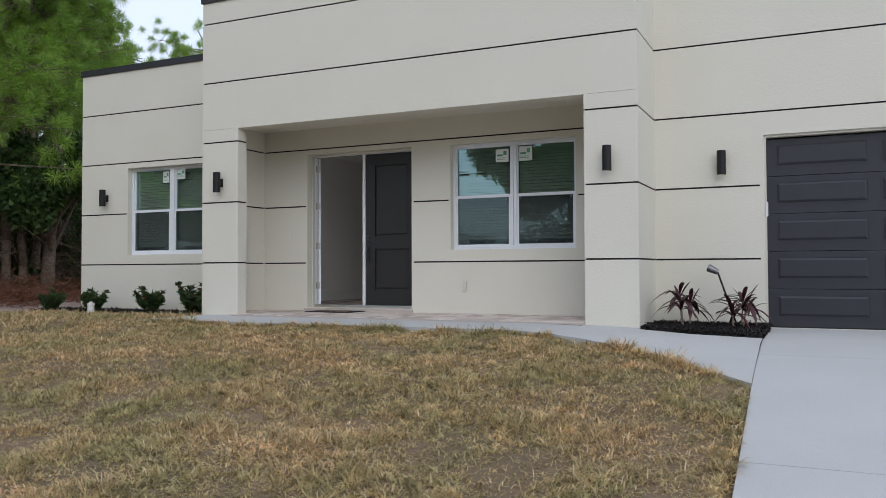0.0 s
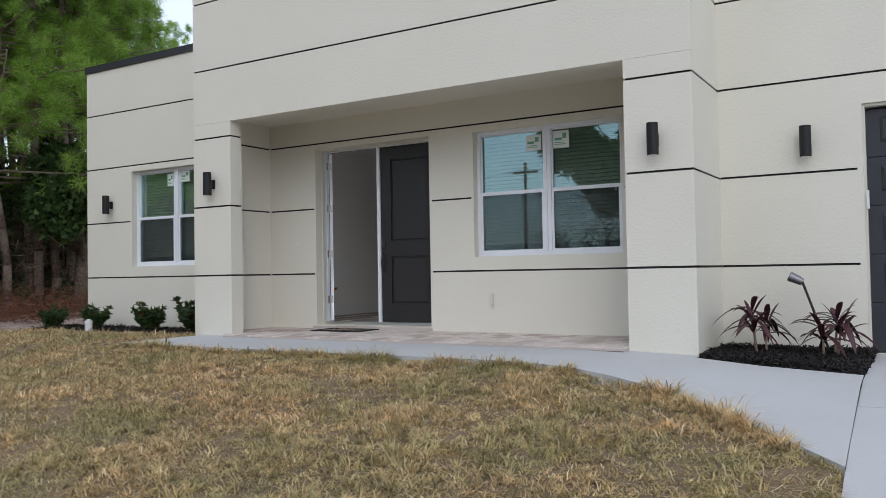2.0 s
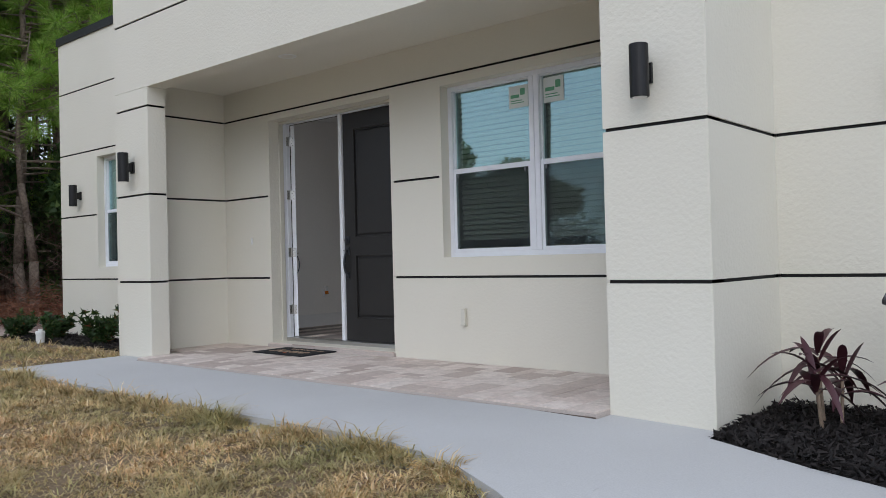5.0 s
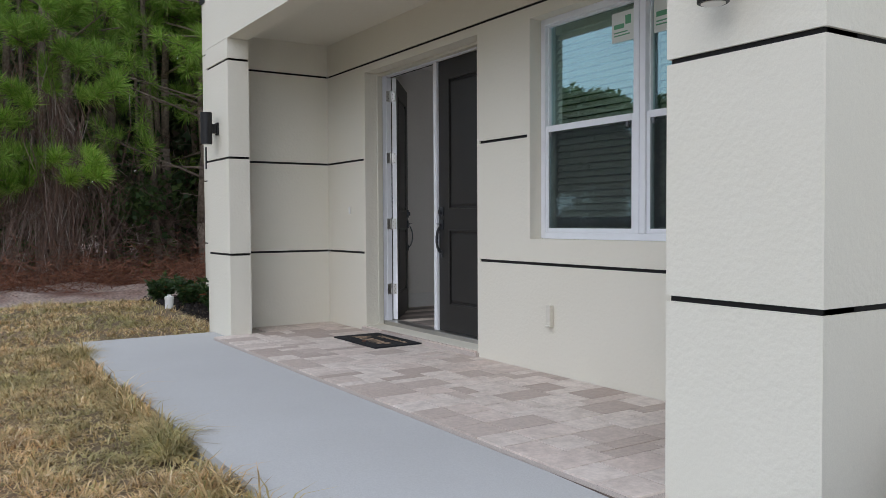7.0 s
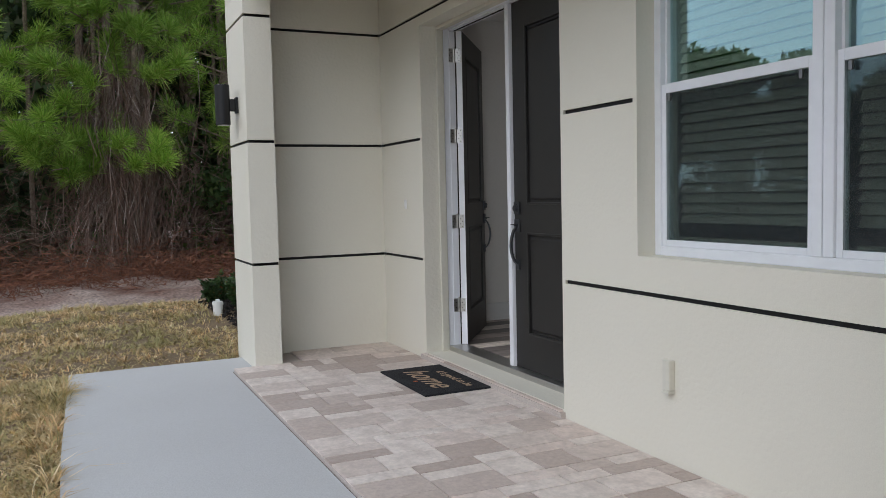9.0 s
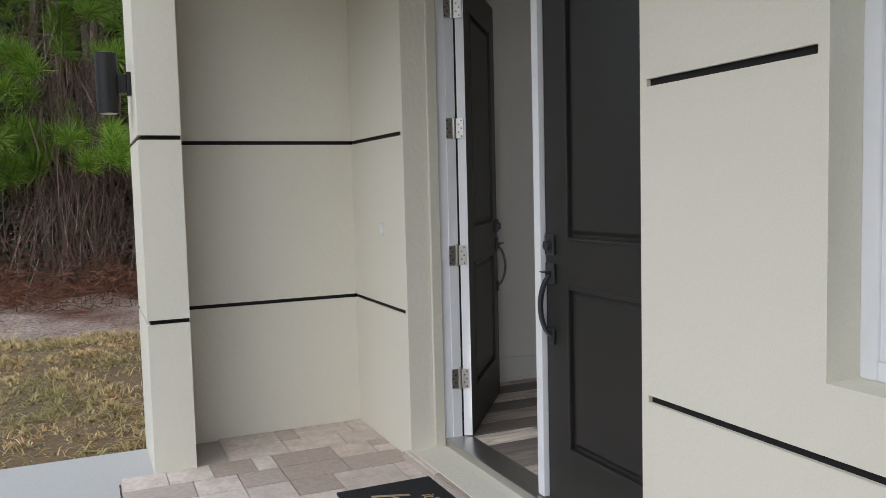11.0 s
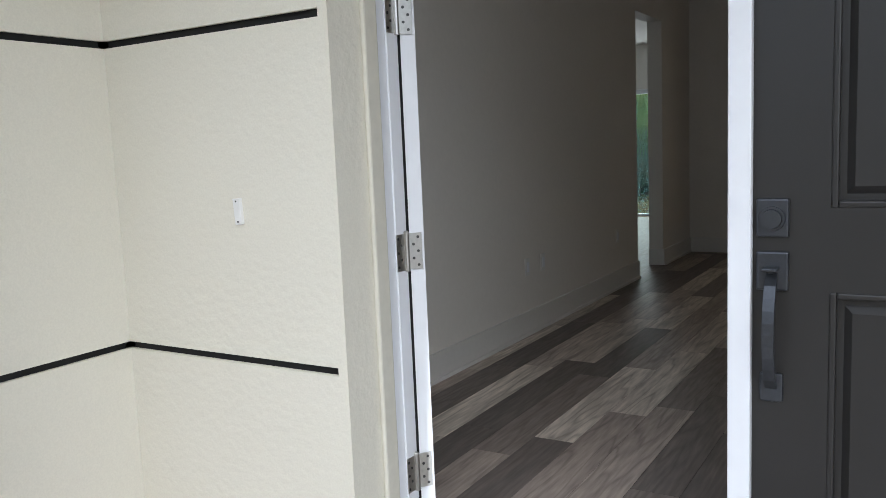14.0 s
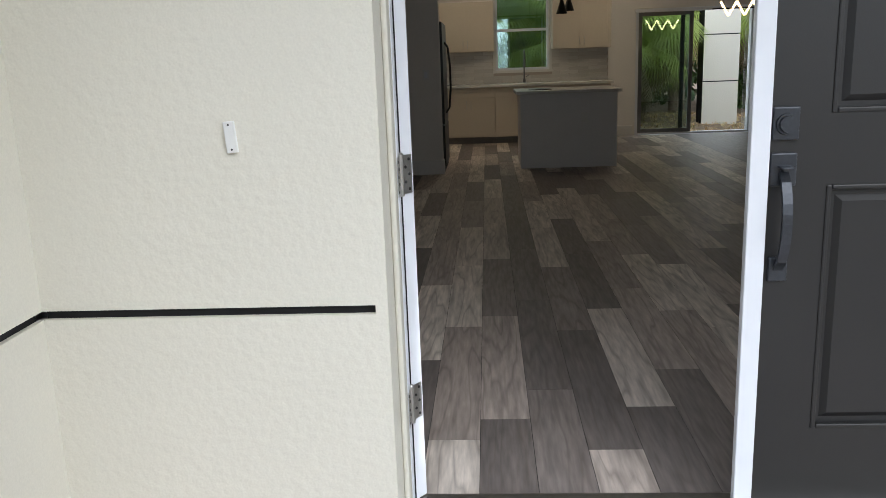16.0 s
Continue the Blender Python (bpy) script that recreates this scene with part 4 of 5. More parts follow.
def small_window(name, x0, z0, x1, z1, y):
    w = tagged(thing(name, pose(0, y, 0)), "white single-hung window with two panes", "window", kind="structure")
    f, zm = 0.035, (z0 + z1) / 2
    part("window_frame", boxes([(x0, 0, z0, x0 + f, 0.07, z1), (x1 - f, 0, z0, x1, 0.07, z1), (x0 + f, 0, z1 - f, x1 - f, 0.07, z1), (x0 + f, 0, z0, x1 - f, 0.07, z0 + f), (x0 + f, 0, zm - 0.02, x1 - f, 0.07, zm + 0.02)], 0.003), M_WHITE, w)
    for lo, hi in ((z0 + f, zm - 0.02), (zm + 0.02, z1 - f)):
        g = part("pane", box(x0 + f, 0.03, lo, x1 - f, 0.034, hi), M_GLASS, w)
        g.visible_shadow = False


small_window("window_3", 0.43, 1.09, 1.27, 2.32, KY + 0.08)
for x, z in ((0.47, 2.18), (1.09, 2.14)):
    tagged(part("window_label", box(x, KY + 0.10, z, x + 0.14, KY + 0.101, z + 0.1), M_STICKER), "paper label stuck on the kitchen window", "sticker", group="window stickers")

faucet = tagged(thing("kitchen_faucet", pose(0.87, KY - 0.12, 0.895)), "tall steel spring kitchen faucet on the worktop", "faucet")
part("base", rod((0, 0, 0), (0, 0, 0.06), 0.026, 0.02), M_FRIDGE, faucet)
part("spout", tube([(0, 0, 0.06), (0, 0, 0.42), (0, -0.03, 0.47), (0, -0.09, 0.49), (0, -0.15, 0.47), (0, -0.18, 0.40), (0, -0.18, 0.25)], 0.012), M_FRIDGE, faucet)
part("lever", rod((0.02, 0, 0.08), (0.08, 0, 0.12), 0.006), M_FRIDGE, faucet)

isl = tagged(thing("kitchen_island", pose(0.66, 7.70, 0)), "grey panelled kitchen island with a pale stone top", "island")
part("back_panel", box(0.0, 0, 0, 1.11, 0.02, 0.855, 0.002), M_ISLAND, isl)
part("side_panel", box(0.0, 0.0205, 0.0, 0.02, 0.9, 0.855), M_ISLAND, isl)
part("side_panel", box(1.09, 0.0205, 0.0, 1.11, 0.9, 0.855), M_ISLAND, isl)
part("carcass", box(0.021, 0.021, 0.0, 1.089, 0.88, 0.854), M_CAB, isl)
part("island_top", box(-0.05, -0.04, 0.856, 1.16, 1.0, 0.893, 0.004), M_COUNTER, isl)
part("socket", box(0.70, -0.006, 0.52, 0.77, 0.0, 0.64, 0.002), M_PLASTIC, isl)
tray = tagged(thing("hob_panel", pose(0.78, 7.95, 0.893)), "flat black glass panel lying on the island top", "hob")
part("glass", box(0, 0, 0, 0.26, 0.4, 0.008, 0.003), M_BLACK, tray)

fr = tagged(thing("refrigerator", pose(-0.93, 7.60, 0)), "dark stainless refrigerator with curved black bar handles", "refrigerator")
part("cabinet", box(0, 0, 0.03, 0.64, 0.9, 1.70, 0.006), M_BLACK, fr)
for k in (0, 1):
    d = part("fridge_door", box(0.642, 0.004 + k * 0.449, 0.55, 0.715, 0.448 + k * 0.449, 1.70, 0.012), M_DARKSTEEL, fr)
    yy = 0.40 if k == 0 else 0.50
    part("handle", tube([(0.715, yy, 0.66), (0.755, yy, 0.72), (0.775, yy, 0.95), (0.775, yy, 1.2), (0.755, yy, 1.42), (0.715, yy, 1.48)], 0.011), M_BLACK, d)
part("freezer_drawer", box(0.642, 0.004, 0.06, 0.715, 0.896, 0.54, 0.012), M_DARKSTEEL, fr)
part("foot_grille", box(0.05, 0.02, 0.0, 0.7, 0.88, 0.05), M_BLACK, fr)


def pendant(x, y, z):
    p = tagged(thing("pendant_lamp", pose(x, y, CH)), "slim black cone pendant lamp over the island", "pendant lamp", group="island pendants")
    part("canopy", rod((0, 0, -0.02), (0, 0, 0), 0.06, seg=24), M_BLACK, p)
    part("cord", rod((0, 0, z + 0.32 - CH), (0, 0, -0.02), 0.004, seg=8), M_BLACK, p)
    bm = rod((0, 0, z - CH), (0, 0, z + 0.14 - CH), 0.065, 0.02, 24, caps=False)
    rod((0, 0, z + 0.14 - CH), (0, 0, z + 0.34 - CH), 0.02, 0.012, 16, bm=bm)
    part("shade", bm, M_BLACK, p)
    part("bulb", rod((0, 0, z + 0.02 - CH), (0, 0, z + 0.05 - CH), 0.03, seg=16), M_LENS, p)


pendant(1.16, 7.95, 1.75)
pendant(1.28, 8.35, 1.80)


def recessed(x, y):
    r = tagged(thing("recessed_light", pose(x, y, CH)), "lit round recessed ceiling light", "recessed light", group="kitchen recessed lights")
    part("trim_ring", rod((0, 0, -0.005), (0, 0, 0), 0.085, 0.09, seg=24), M_PLASTIC, r)
    part("lens", rod((0, 0, -0.007), (0, 0, -0.005), 0.065, seg=24), M_LAMPLIGHT, r)


for x, y in ((0.05, 10.2), (1.1, 10.2), (2.13, 10.2), (0.0, 9.0), (2.2, 9.0)):
    recessed(x, y)
for x, y in ((0.05, 10.2), (2.13, 10.2), (0.0, 9.0), (2.2, 9.0)):
    lamp = bpy.data.lights.new("ceiling_lamp", "AREA")
    lamp.shape, lamp.size, lamp.energy, lamp.color = "DISK", 0.13, 2.0, (1.0, 0.83, 0.60)
    new("ceiling_lamp", lamp).matrix_world = look((x, y, CH - 0.012), (x, y, 0))

# Area lamps added in the rear openings strengthen the daylight indoors.
for nm, x, z, w, h, e in (("slider", 3.9, 1.0, 1.0, 1.8, 1.8), ("kitchen", 0.85, 1.7, 0.8, 1.15, 0.5), ("den", -2.8, 1.0, 1.05, 1.9, 14.0)):
    lamp = bpy.data.lights.new("daylight_" + nm, "AREA")
    lamp.shape, lamp.size, lamp.size_y, lamp.energy, lamp.color = "RECTANGLE", w, h, e, (0.9, 0.97, 1.0)
    new("daylight_" + nm, lamp).matrix_world = look((x, KY + 0.19, z), (x, 0, z))

# Added fill lamp in the open doorway brightens the hall beyond what the sky gives.
lamp = bpy.data.lights.new("fill_front_door", "AREA")
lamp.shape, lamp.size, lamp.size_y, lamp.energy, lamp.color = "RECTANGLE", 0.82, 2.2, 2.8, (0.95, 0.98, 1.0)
new("fill_front_door", lamp).matrix_world = look((0.49, 0.345, 1.2), (0.49, 5, 1.0))

# sliding door and den door
sl = tagged(thing("sliding_door", pose(2.62, KY + 0.05, 0)), "white framed sliding glass door, half open to the yard", "sliding door", kind="structure")
part("outer_frame", boxes([(0, 0, 0, 0.05, 0.12, 1.95), (1.78, 0, 0, 1.83, 0.12, 1.95), (0.05, 0, 1.90, 1.78, 0.12, 1.95), (0.05, 0, 0, 1.78, 0.12, 0.03)], 0.003), M_WHITE, sl)
for x0, x1, y in ((0.05, 0.90, 0.02),):
    fr2 = part("door_panel", boxes([(x0, y, 0.03, x0 + 0.06, y + 0.035, 1.90), (x1 - 0.06, y, 0.03, x1, y + 0.035, 1.90), (x0 + 0.06, y, 1.84, x1 - 0.06, y + 0.035, 1.90), (x0 + 0.06, y, 0.03, x1 - 0.06, y + 0.035, 0.09)], 0.003), M_FRIDGE, sl)
    g = part("pane", box(x0 + 0.06, y + 0.015, 0.09, x1 - 0.06, y + 0.02, 1.84), M_GLASS, fr2)
    g.visible_shadow = False
part("screen_stile", box(0.72, 0.08, 0.03, 0.78, 0.11, 1.90), M_BLACK, sl)
vane = mesh_of(boxes([(-0.04, -0.001, 0, 0.04, 0.001, 1.82)]), "vane", M_BLIND)
vb = tagged(thing("vertical_blind", pose(4.28, KY - 0.06, 0.03)), "white vertical blind drawn to the side of the sliding door", "blind")
part("track", box(-1.68, -0.03, 1.86, 0.2, 0.03, 1.9), M_WHITE, vb)
for k in range(12):
    v = new("vane", vane)
    v.parent = vb
    v.matrix_basis = pose(k * 0.016, 0, 0.03, 0, 0, 75)
dd = tagged(thing("den_glass_door", pose(-3.4, KY + 0.05, 0)), "white framed glass door to the yard", "glass door", kind="structure")
part("door_frame", boxes([(0, 0, 0, 0.06, 0.1, 2.05), (1.14, 0, 0, 1.2, 0.1, 2.05), (0.06, 0, 1.98, 1.14, 0.1, 2.05), (0.06, 0, 0, 1.14, 0.1, 0.04)], 0.003), M_WHITE, dd)
g = part("pane", box(0.06, 0.04, 0.04, 1.14, 0.045, 1.98), M_GLASS, dd)
g.visible_shadow = False

# zigzag chandelier
ch = tagged(thing("zigzag_chandelier", pose(3.45, 9.0, CH)), "lit zigzag bar chandelier on thin wires", "chandelier")
pts = [(-0.2 + 0.1 * k, 0, (-1.05 if k % 2 else -0.88)) for k in range(7)]
zz = bmesh.new()
for a, b in zip(pts[:-1], pts[1:]):
    rod(a, b, 0.014, seg=10, bm=zz)
part("glowing_bar", zz, M_LAMPLIGHT, ch)
part("rail", box(-0.3, -0.012, -0.97, 0.45, 0.012, -0.955), M_BLACK, ch)
for x in (-0.2, 0.4):
    part("wire", rod((x, 0, -0.96), (x, 0, 0), 0.002, seg=6), M_BLACK, ch)
part("canopy", box(-0.25, -0.04, -0.03, 0.45, 0.04, 0), M_BLACK, ch)

# rear lanai column
facade("pillar_lanai", pose(4.6, 15.0, 0), 0, 0.7, -0.2, 3.2, (), depth=0.5)
tagged(part("lanai_slab", box(2.0, KY + 0.21, -0.2, 6.5, KY + 0.75, -0.06), M_CONCRETE), "concrete slab of the rear porch", "patio", kind="structure")


# ---- planting ----
def blades(n, origin, spread, length, width, up, rng):
    """n thin leaf triangles that fan out from a point."""
    d = rng.normal(size=(n, 3))
    d[:, 2] = d[:, 2] * 0.5 + up
    d /= np.linalg.norm(d, axis=1)[:, None]
    side = np.cross(d, rng.normal(size=(n, 3)))
    side /= np.linalg.norm(side, axis=1)[:, None] + 1e-9
    o = np.asarray(origin) + rng.normal(size=(n, 3)) * spread
    ln = (length * rng.uniform(0.6, 1.15, n))[:, None]
    return np.stack([o - side * width / 2, o + side * width / 2, o + d * ln], 1)


def leaf_cloud(n, centre, radius, size, rng):
    """Broad leaves (two triangles each) inside an uneven ball."""
    d = rng.normal(size=(n, 3))
    d /= np.linalg.norm(d, axis=1)[:, None]
    o = np.asarray(centre) + d * (rng.uniform(0.25, 1.0, n) ** 0.5)[:, None] * np.asarray(radius) * rng.uniform(0.75, 1.1, n)[:, None]
    a = rng.normal(size=(n, 3))
    a /= np.linalg.norm(a, axis=1)[:, None]
    b = np.cross(a, rng.normal(size=(n, 3)))
    b /= np.linalg.norm(b, axis=1)[:, None] + 1e-9
    s = (size * rng.uniform(0.6, 1.3, n))[:, None]
    return np.stack([o - b * s * 0.4, o + b * s * 0.4, o + a * s], 1)


def tuft(c, rng, way=(0, 0, 1), n=120, ln=0.33):
    """A brush of needles that radiates from the end of a twig."""
    d = rng.normal(size=(n, 3))
    d /= np.linalg.norm(d, axis=1)[:, None]
    w = np.asarray(way, dtype=float) / (np.linalg.norm(way) + 1e-9)
    d = d + w * 0.75 + np.array([0, 0, 0.25])
    d /= np.linalg.norm(d, axis=1)[:, None]
    side = np.cross(d, rng.normal(size=(n, 3)))
    side /= np.linalg.norm(side, axis=1)[:, None] + 1e-9
    o = np.asarray(c) - w * rng.uniform(0, 0.16, n)[:, None]
    tip = o + d * (ln * rng.uniform(0.7, 1.1, n))[:, None]
    mid = (o + tip) / 2 + np.array([0, 0, 0.012])
    a = np.stack([o, mid - side * 0.0055, mid + side * 0.0055], 1)
    b = np.stack([mid - side * 0.0055, tip, mid + side * 0.0055], 1)
    return np.concatenate([a, b])


def pine(seed, H=None, low=0.28):
    rng = np.random.default_rng(seed)
    t = tagged(thing("pine_tree"), "tall thin pine with tufted green needles at the wood's edge", "tree", group="pines at the edge of the wood")
    H = H or 13 + rng.uniform(-2, 3)
    bm = bmesh.new()
    pts = [Vector((0.12 * math.sin(k * 0.7 + seed), 0.12 * math.cos(k * 0.9 + seed), -0.3 + H * k / 8)) for k in range(9)]
    pts[0] = Vector((0, 0, -0.3))
    for k in range(8):
        rod(pts[k], pts[k + 1], 0.12 * (1 - k / 9), 0.12 * (1 - (k + 1) / 9), 10, bm)
    limbs = bmesh.new()
    tris = []
    for k in range(34):
        z = H * (low + (1 - low) * (k / 34) ** 0.8)
        az = rng.uniform(0, 2 * math.pi)
        ln = (0.9 + 2.0 * (1 - z / H) ** 0.6) * rng.uniform(0.7, 1.15)
        i = min(7, int((z + 0.3) / H * 8))
        a = pts[i].lerp(pts[i + 1], (z + 0.3) / H * 8 - i)
        b = a + Vector((math.cos(az) * ln, math.sin(az) * ln, ln * rng.uniform(-0.1, 0.35)))
        rod(a, b, 0.028, 0.008, 5, limbs)
        tris.append(tuft(b, rng, b - a))
        for q in range(4):
            root = a.lerp(b, rng.uniform(0.5, 0.95))
            end = root + Vector(rng.normal(size=3) * 0.3) + (b - a) * 0.12
            rod(root, end, 0.008, 0.004, 4, limbs)
            tris.append(tuft(end, rng, end - root))
    part("trunk", bm, M_BARK, t, smooth=True)
    part("limb", limbs, M_BARK, t)
    cr = new("crown", tri_mesh("crown", np.concatenate(tris), M_NEEDLE))
    cr.parent = t
    return t


pines = [pine(3, None, 0.42), pine(8, None, 0.36), pine(21, None, 0.45), pine(33, 6.5, 0.34)]
pines[3].matrix_basis = pose(-10.6, -3.9, -0.3)
copy_thing(pines[3], pose(-10.4, 1.6, -0.3, 0, 0, 130))
copy_thing(pines[3], pose(-9.8, -5.4, -0.3, 0, 0, 240))
copy_thing(pines[3], pose(-10.8, 3.2, 0.2, 0, 0, 20))


def leaning_pine(x, y):
    """A young pine whose few long boughs end in separate bright brushes, over the dead vines."""
    rng = np.random.default_rng(64)
    t = tagged(thing("pine_tree", pose(x, y, -0.2)), "young pine with bright separate needle brushes over dead vines", "tree", group="pines at the edge of the wood")
    part("trunk", rod((0, 0, -0.2), (0.15, 0.1, 6.5), 0.11, 0.04, 10), M_BARK, t, smooth=True)
    limbs, tris = bmesh.new(), []
    for z, y1, count, sag in ((2.35, -1.5, 9, -0.1), (2.3, 1.0, 8, -0.05), (2.1, -0.9, 5, -0.2), (2.9, -1.75, 5, -0.25), (3.5, -1.5, 6, 0.1), (3.9, 0.9, 8, 0.3), (3.55, 1.35, 4, 0.05), (4.4, -0.9, 7, 0.2), (4.8, 0.7, 7, 0.3), (5.5, -0.4, 6, 0.4)):
        a = Vector((0.05, 0, z))
        b = a + Vector((1.25, y1, sag))
        rod(a, b, 0.022, 0.008, 5, limbs)
        for k in range(count):
            root = a.lerp(b, 0.05 + 0.95 * (k + 0.6) / count) + Vector((0.45 * (1 - (k + 0.6) / count), 0, 0))
            end = root + Vector(rng.normal(size=3) * (0.2, 0.12, 0.12))
            rod(root, end, 0.008, 0.004, 4, limbs)
            tris.append(tuft(end, rng, (0.6, 0.5 * y1, 0.5), 300, 0.36))
    part("limb", limbs, M_BARK, t)
    cr = new("crown", tri_mesh("crown", np.concatenate(tris), M_NEEDLE))
    cr.parent = t


leaning_pine(-9.85, -1.75)
far_pine = pine(41, 12.2, 0.45)
far_pine.matrix_basis = pose(-20.8, 17.0, -1.6)
for x, y, z, r in ((-18.8, 17.0, -1.1, 50), (-17.8, 17.6, -0.9, 140), (-22.4, 16.4, -1.0, 230), (-23.6, 17.4, 0.4, 300), (-19.8, 19.0, -1.4, 10)):
    copy_thing(far_pine, pose(x, y, z, 0, 0, r))
pines[0].matrix_basis = pose(-10.6, 1.6, -0.15)
pines[1].matrix_basis = pose(-11.5, -1.2, -0.15, 0, 0, 70)
pines[2].matrix_basis = pose(-12.4, 3.4, -0.15, 0, 0, 20)
prng = np.random.default_rng(12)
for k in range(34):
    x, y = prng.uniform(-20, -10.8), prng.uniform(-6.5, 4.5)
    if k >= 26:
        x, y = prng.uniform(-22, 14), prng.uniform(30, 40)
    copy_thing(pines[k % 3], pose(x, y, -0.2, 0, 0, prng.uniform(0, 360)))


for k in range(26):
    y = prng.uniform(2.5, 8.5)
    x = min(-10.9, 7.5 - (y + 11) * 1.17) - prng.uniform(0, 5)
    copy_thing(pines[k % 3], pose(x, y, -0.2, 0, 0, prng.uniform(0, 360)))

def broadleaf(seed, label, height=8.0, spread=3.2, leaves=9000, leaf=0.16):
    rng = np.random.default_rng(seed)
    t = tagged(thing("broadleaf_tree"), label, "tree")
    bm = rod((0, 0, -0.3), (0.1, 0.05, height * 0.45), 0.2, 0.13, 10)
    part("trunk", bm, M_BARK, t, smooth=True)
    limbs = bmesh.new()
    tris = []
    for k in range(16):
        az, ln = rng.uniform(0, 6.28), spread * rng.uniform(0.5, 1.0)
        a = Vector((0.1, 0.05, height * rng.uniform(0.25, 0.45)))
        b = a + Vector((math.cos(az) * ln, math.sin(az) * ln, height * rng.uniform(0.1, 0.5)))
        rod(a, b, 0.07, 0.02, 6, limbs)
        tris.append(leaf_cloud(leaves // 16, b, (spread * 0.34, spread * 0.34, height * 0.13), leaf, rng))
    part("limb", limbs, M_BARK, t)
    cr = new("crown", tri_mesh("crown", np.concatenate(tris), M_LEAF))
    cr.parent = t
    return t


b1 = broadleaf(5, "leafy green young tree at the edge of the wood", 4.2, 1.5, 9000)
b1.matrix_basis = pose(-10.2, 3.4, -0.15)
b2 = broadleaf(6, "broad dark green tree across the street", 8.0, 4.2, 20000, 0.3)
b2.matrix_basis = pose(14, -35, -1.4)
for x, y, z, s in ((22, -38, -1.4, 1), (30, -33, -1.4, 3), (-26, -29, 0.0, 2), (-30, -27, 0.0, 4), (-22, -33, -1.4, 5), (-34, -24, 0.0, 1), (-24, -27, 0.0, 3)):
    copy_thing(b2, pose(x, y, z, 0, 0, 80 * s))
b3 = broadleaf(9, "tall spreading dark green tree across the street", 13.0, 4.6, 30000, 0.34)
b3.matrix_basis = pose(-4.6, -31, -1.4)
copy_thing(b3, pose(2.5, -33, -1.4, 0, 0, 130))
copy_thing(b3, pose(8.5, -34, -1.6, 0, 0, 220))

def utility_pole(x, y, height, r, lean):
    p = tagged(thing("utility_pole", pose(x, y, -1.4, 0, lean, 0)), "weathered wooden utility pole with wires by the street", "utility pole", group="street poles")
    part("shaft", rod((0, 0, -0.3), (0, 0, height), r, r * 0.7, 14), M_POLE, p)
    part("crossarm", box(-0.6, -0.05, height - 0.5, 0.6, 0.05, height - 0.4), M_POLE, p)
    for k in range(2):
        w = bmesh.new()
        for dr in (-1, 1):
            tube([(dr * 40 * q / 10, 0.3 * k, height - 0.3 - k * 0.9 - 1.6 * math.sin(math.pi * q / 10)) for q in range(11)], 0.012, 5, w)
        part("wire", w, M_BLACK, p)


utility_pole(-7.8, -23.4, 6.9, 0.1, 0)
utility_pole(-5.0, -12.6, 10.5, 0.14, 2)

# undergrowth of the wood
urng = np.random.default_rng(7)
tw, lf, dk = [], [], []
for k in range(420):
    x, y = -10.2 - abs(urng.normal()) * 1.5, urng.uniform(-10, 22)
    h = urng.uniform(0.5, 3.4)
    tw.append(blades(34, (x, y, urng.uniform(-0.1, h * 0.8)), 0.35, urng.uniform(0.5, 1.5), 0.016, urng.uniform(-0.6, 0.8), urng))
for k in range(150):
    x, y = -10.6 - abs(urng.normal()) * 2.2, urng.uniform(-10, 22)
    r = urng.uniform(0.3, 0.9)
    lf.append(leaf_cloud(260, (x, y, urng.uniform(0.1, 3.0)), (r, r, r * 0.9), 0.13, urng))
for k in range(900):
    x, y = urng.uniform(-28, -13), urng.uniform(-8.5, 34)
    r = urng.uniform(0.9, 2.0)
    top = 13.0 if y < 4 else 4.5
    zc = urng.uniform(0.1, 1.0) ** 1.2 * top * (0.3 + 0.7 * min(1, (-12 - x) / 8))
    dk.append(leaf_cloud(260, (x, y, zc), (r, r, r * 0.8), 0.26, urng))
vines = []
for k in range(520):
    far = urng.normal()
    top = np.array([-9.85 + urng.normal() * 0.22, -1.6 + urng.normal() * 0.34, urng.uniform(1.2, 4.6)])
    foot = np.array([top[0] + 0.25 + abs(urng.normal()) * 0.3, -1.55 + (top[1] + 1.55) * 1.3 + far * 0.28, max(-0.2, top[2] - urng.uniform(0.8, 2.6))])
    bow = urng.normal(size=3) * (0.2, 0.34, 0.2)
    line = [top + (foot - top) * f + bow * math.sin(math.pi * f) + np.array([0, 0, 0.25 * math.sin(math.pi * f)]) for f in (0, 0.25, 0.5, 0.75, 1.0)]
    e = np.array([0.3, 1.0, 0.0]) * urng.uniform(0.002, 0.006)
    for p, q in zip(line[:-1], line[1:]):
        vines += [[p - e, p + e, q + e], [p - e, q + e, q - e]]
tagged(new("hanging_vines", tri_mesh("hanging_vines", np.array(vines), M_VINE)), "hanging tangle of brown dead vines under a pine", "vines", kind="stuff")
for k in range(220):
    x, y = urng.uniform(-30, 40), -36 + urng.normal() * 1.5
    r = urng.uniform(0.9, 1.6)
    dk.append(leaf_cloud(160, (x, y, -1.2 + urng.uniform(0.2, 3.8)), (r, r, r), 0.26, urng))
for k in range(150):
    x, y = urng.uniform(-14, 16), urng.uniform(21, 30)
    r = urng.uniform(0.9, 2.0)
    dk.append(leaf_cloud(260, (x, y, urng.uniform(0.2, 6.0)), (r, r, r), 0.26, urng))
for k in range(170):
    x, y = urng.uniform(-50, -24), -27 + urng.normal() * 1.5
    r = urng.uniform(1.0, 1.8)
    dk.append(leaf_cloud(160, (x, y, -1.2 + urng.uniform(0.2, 6.2)), (r, r, r), 0.26, urng))
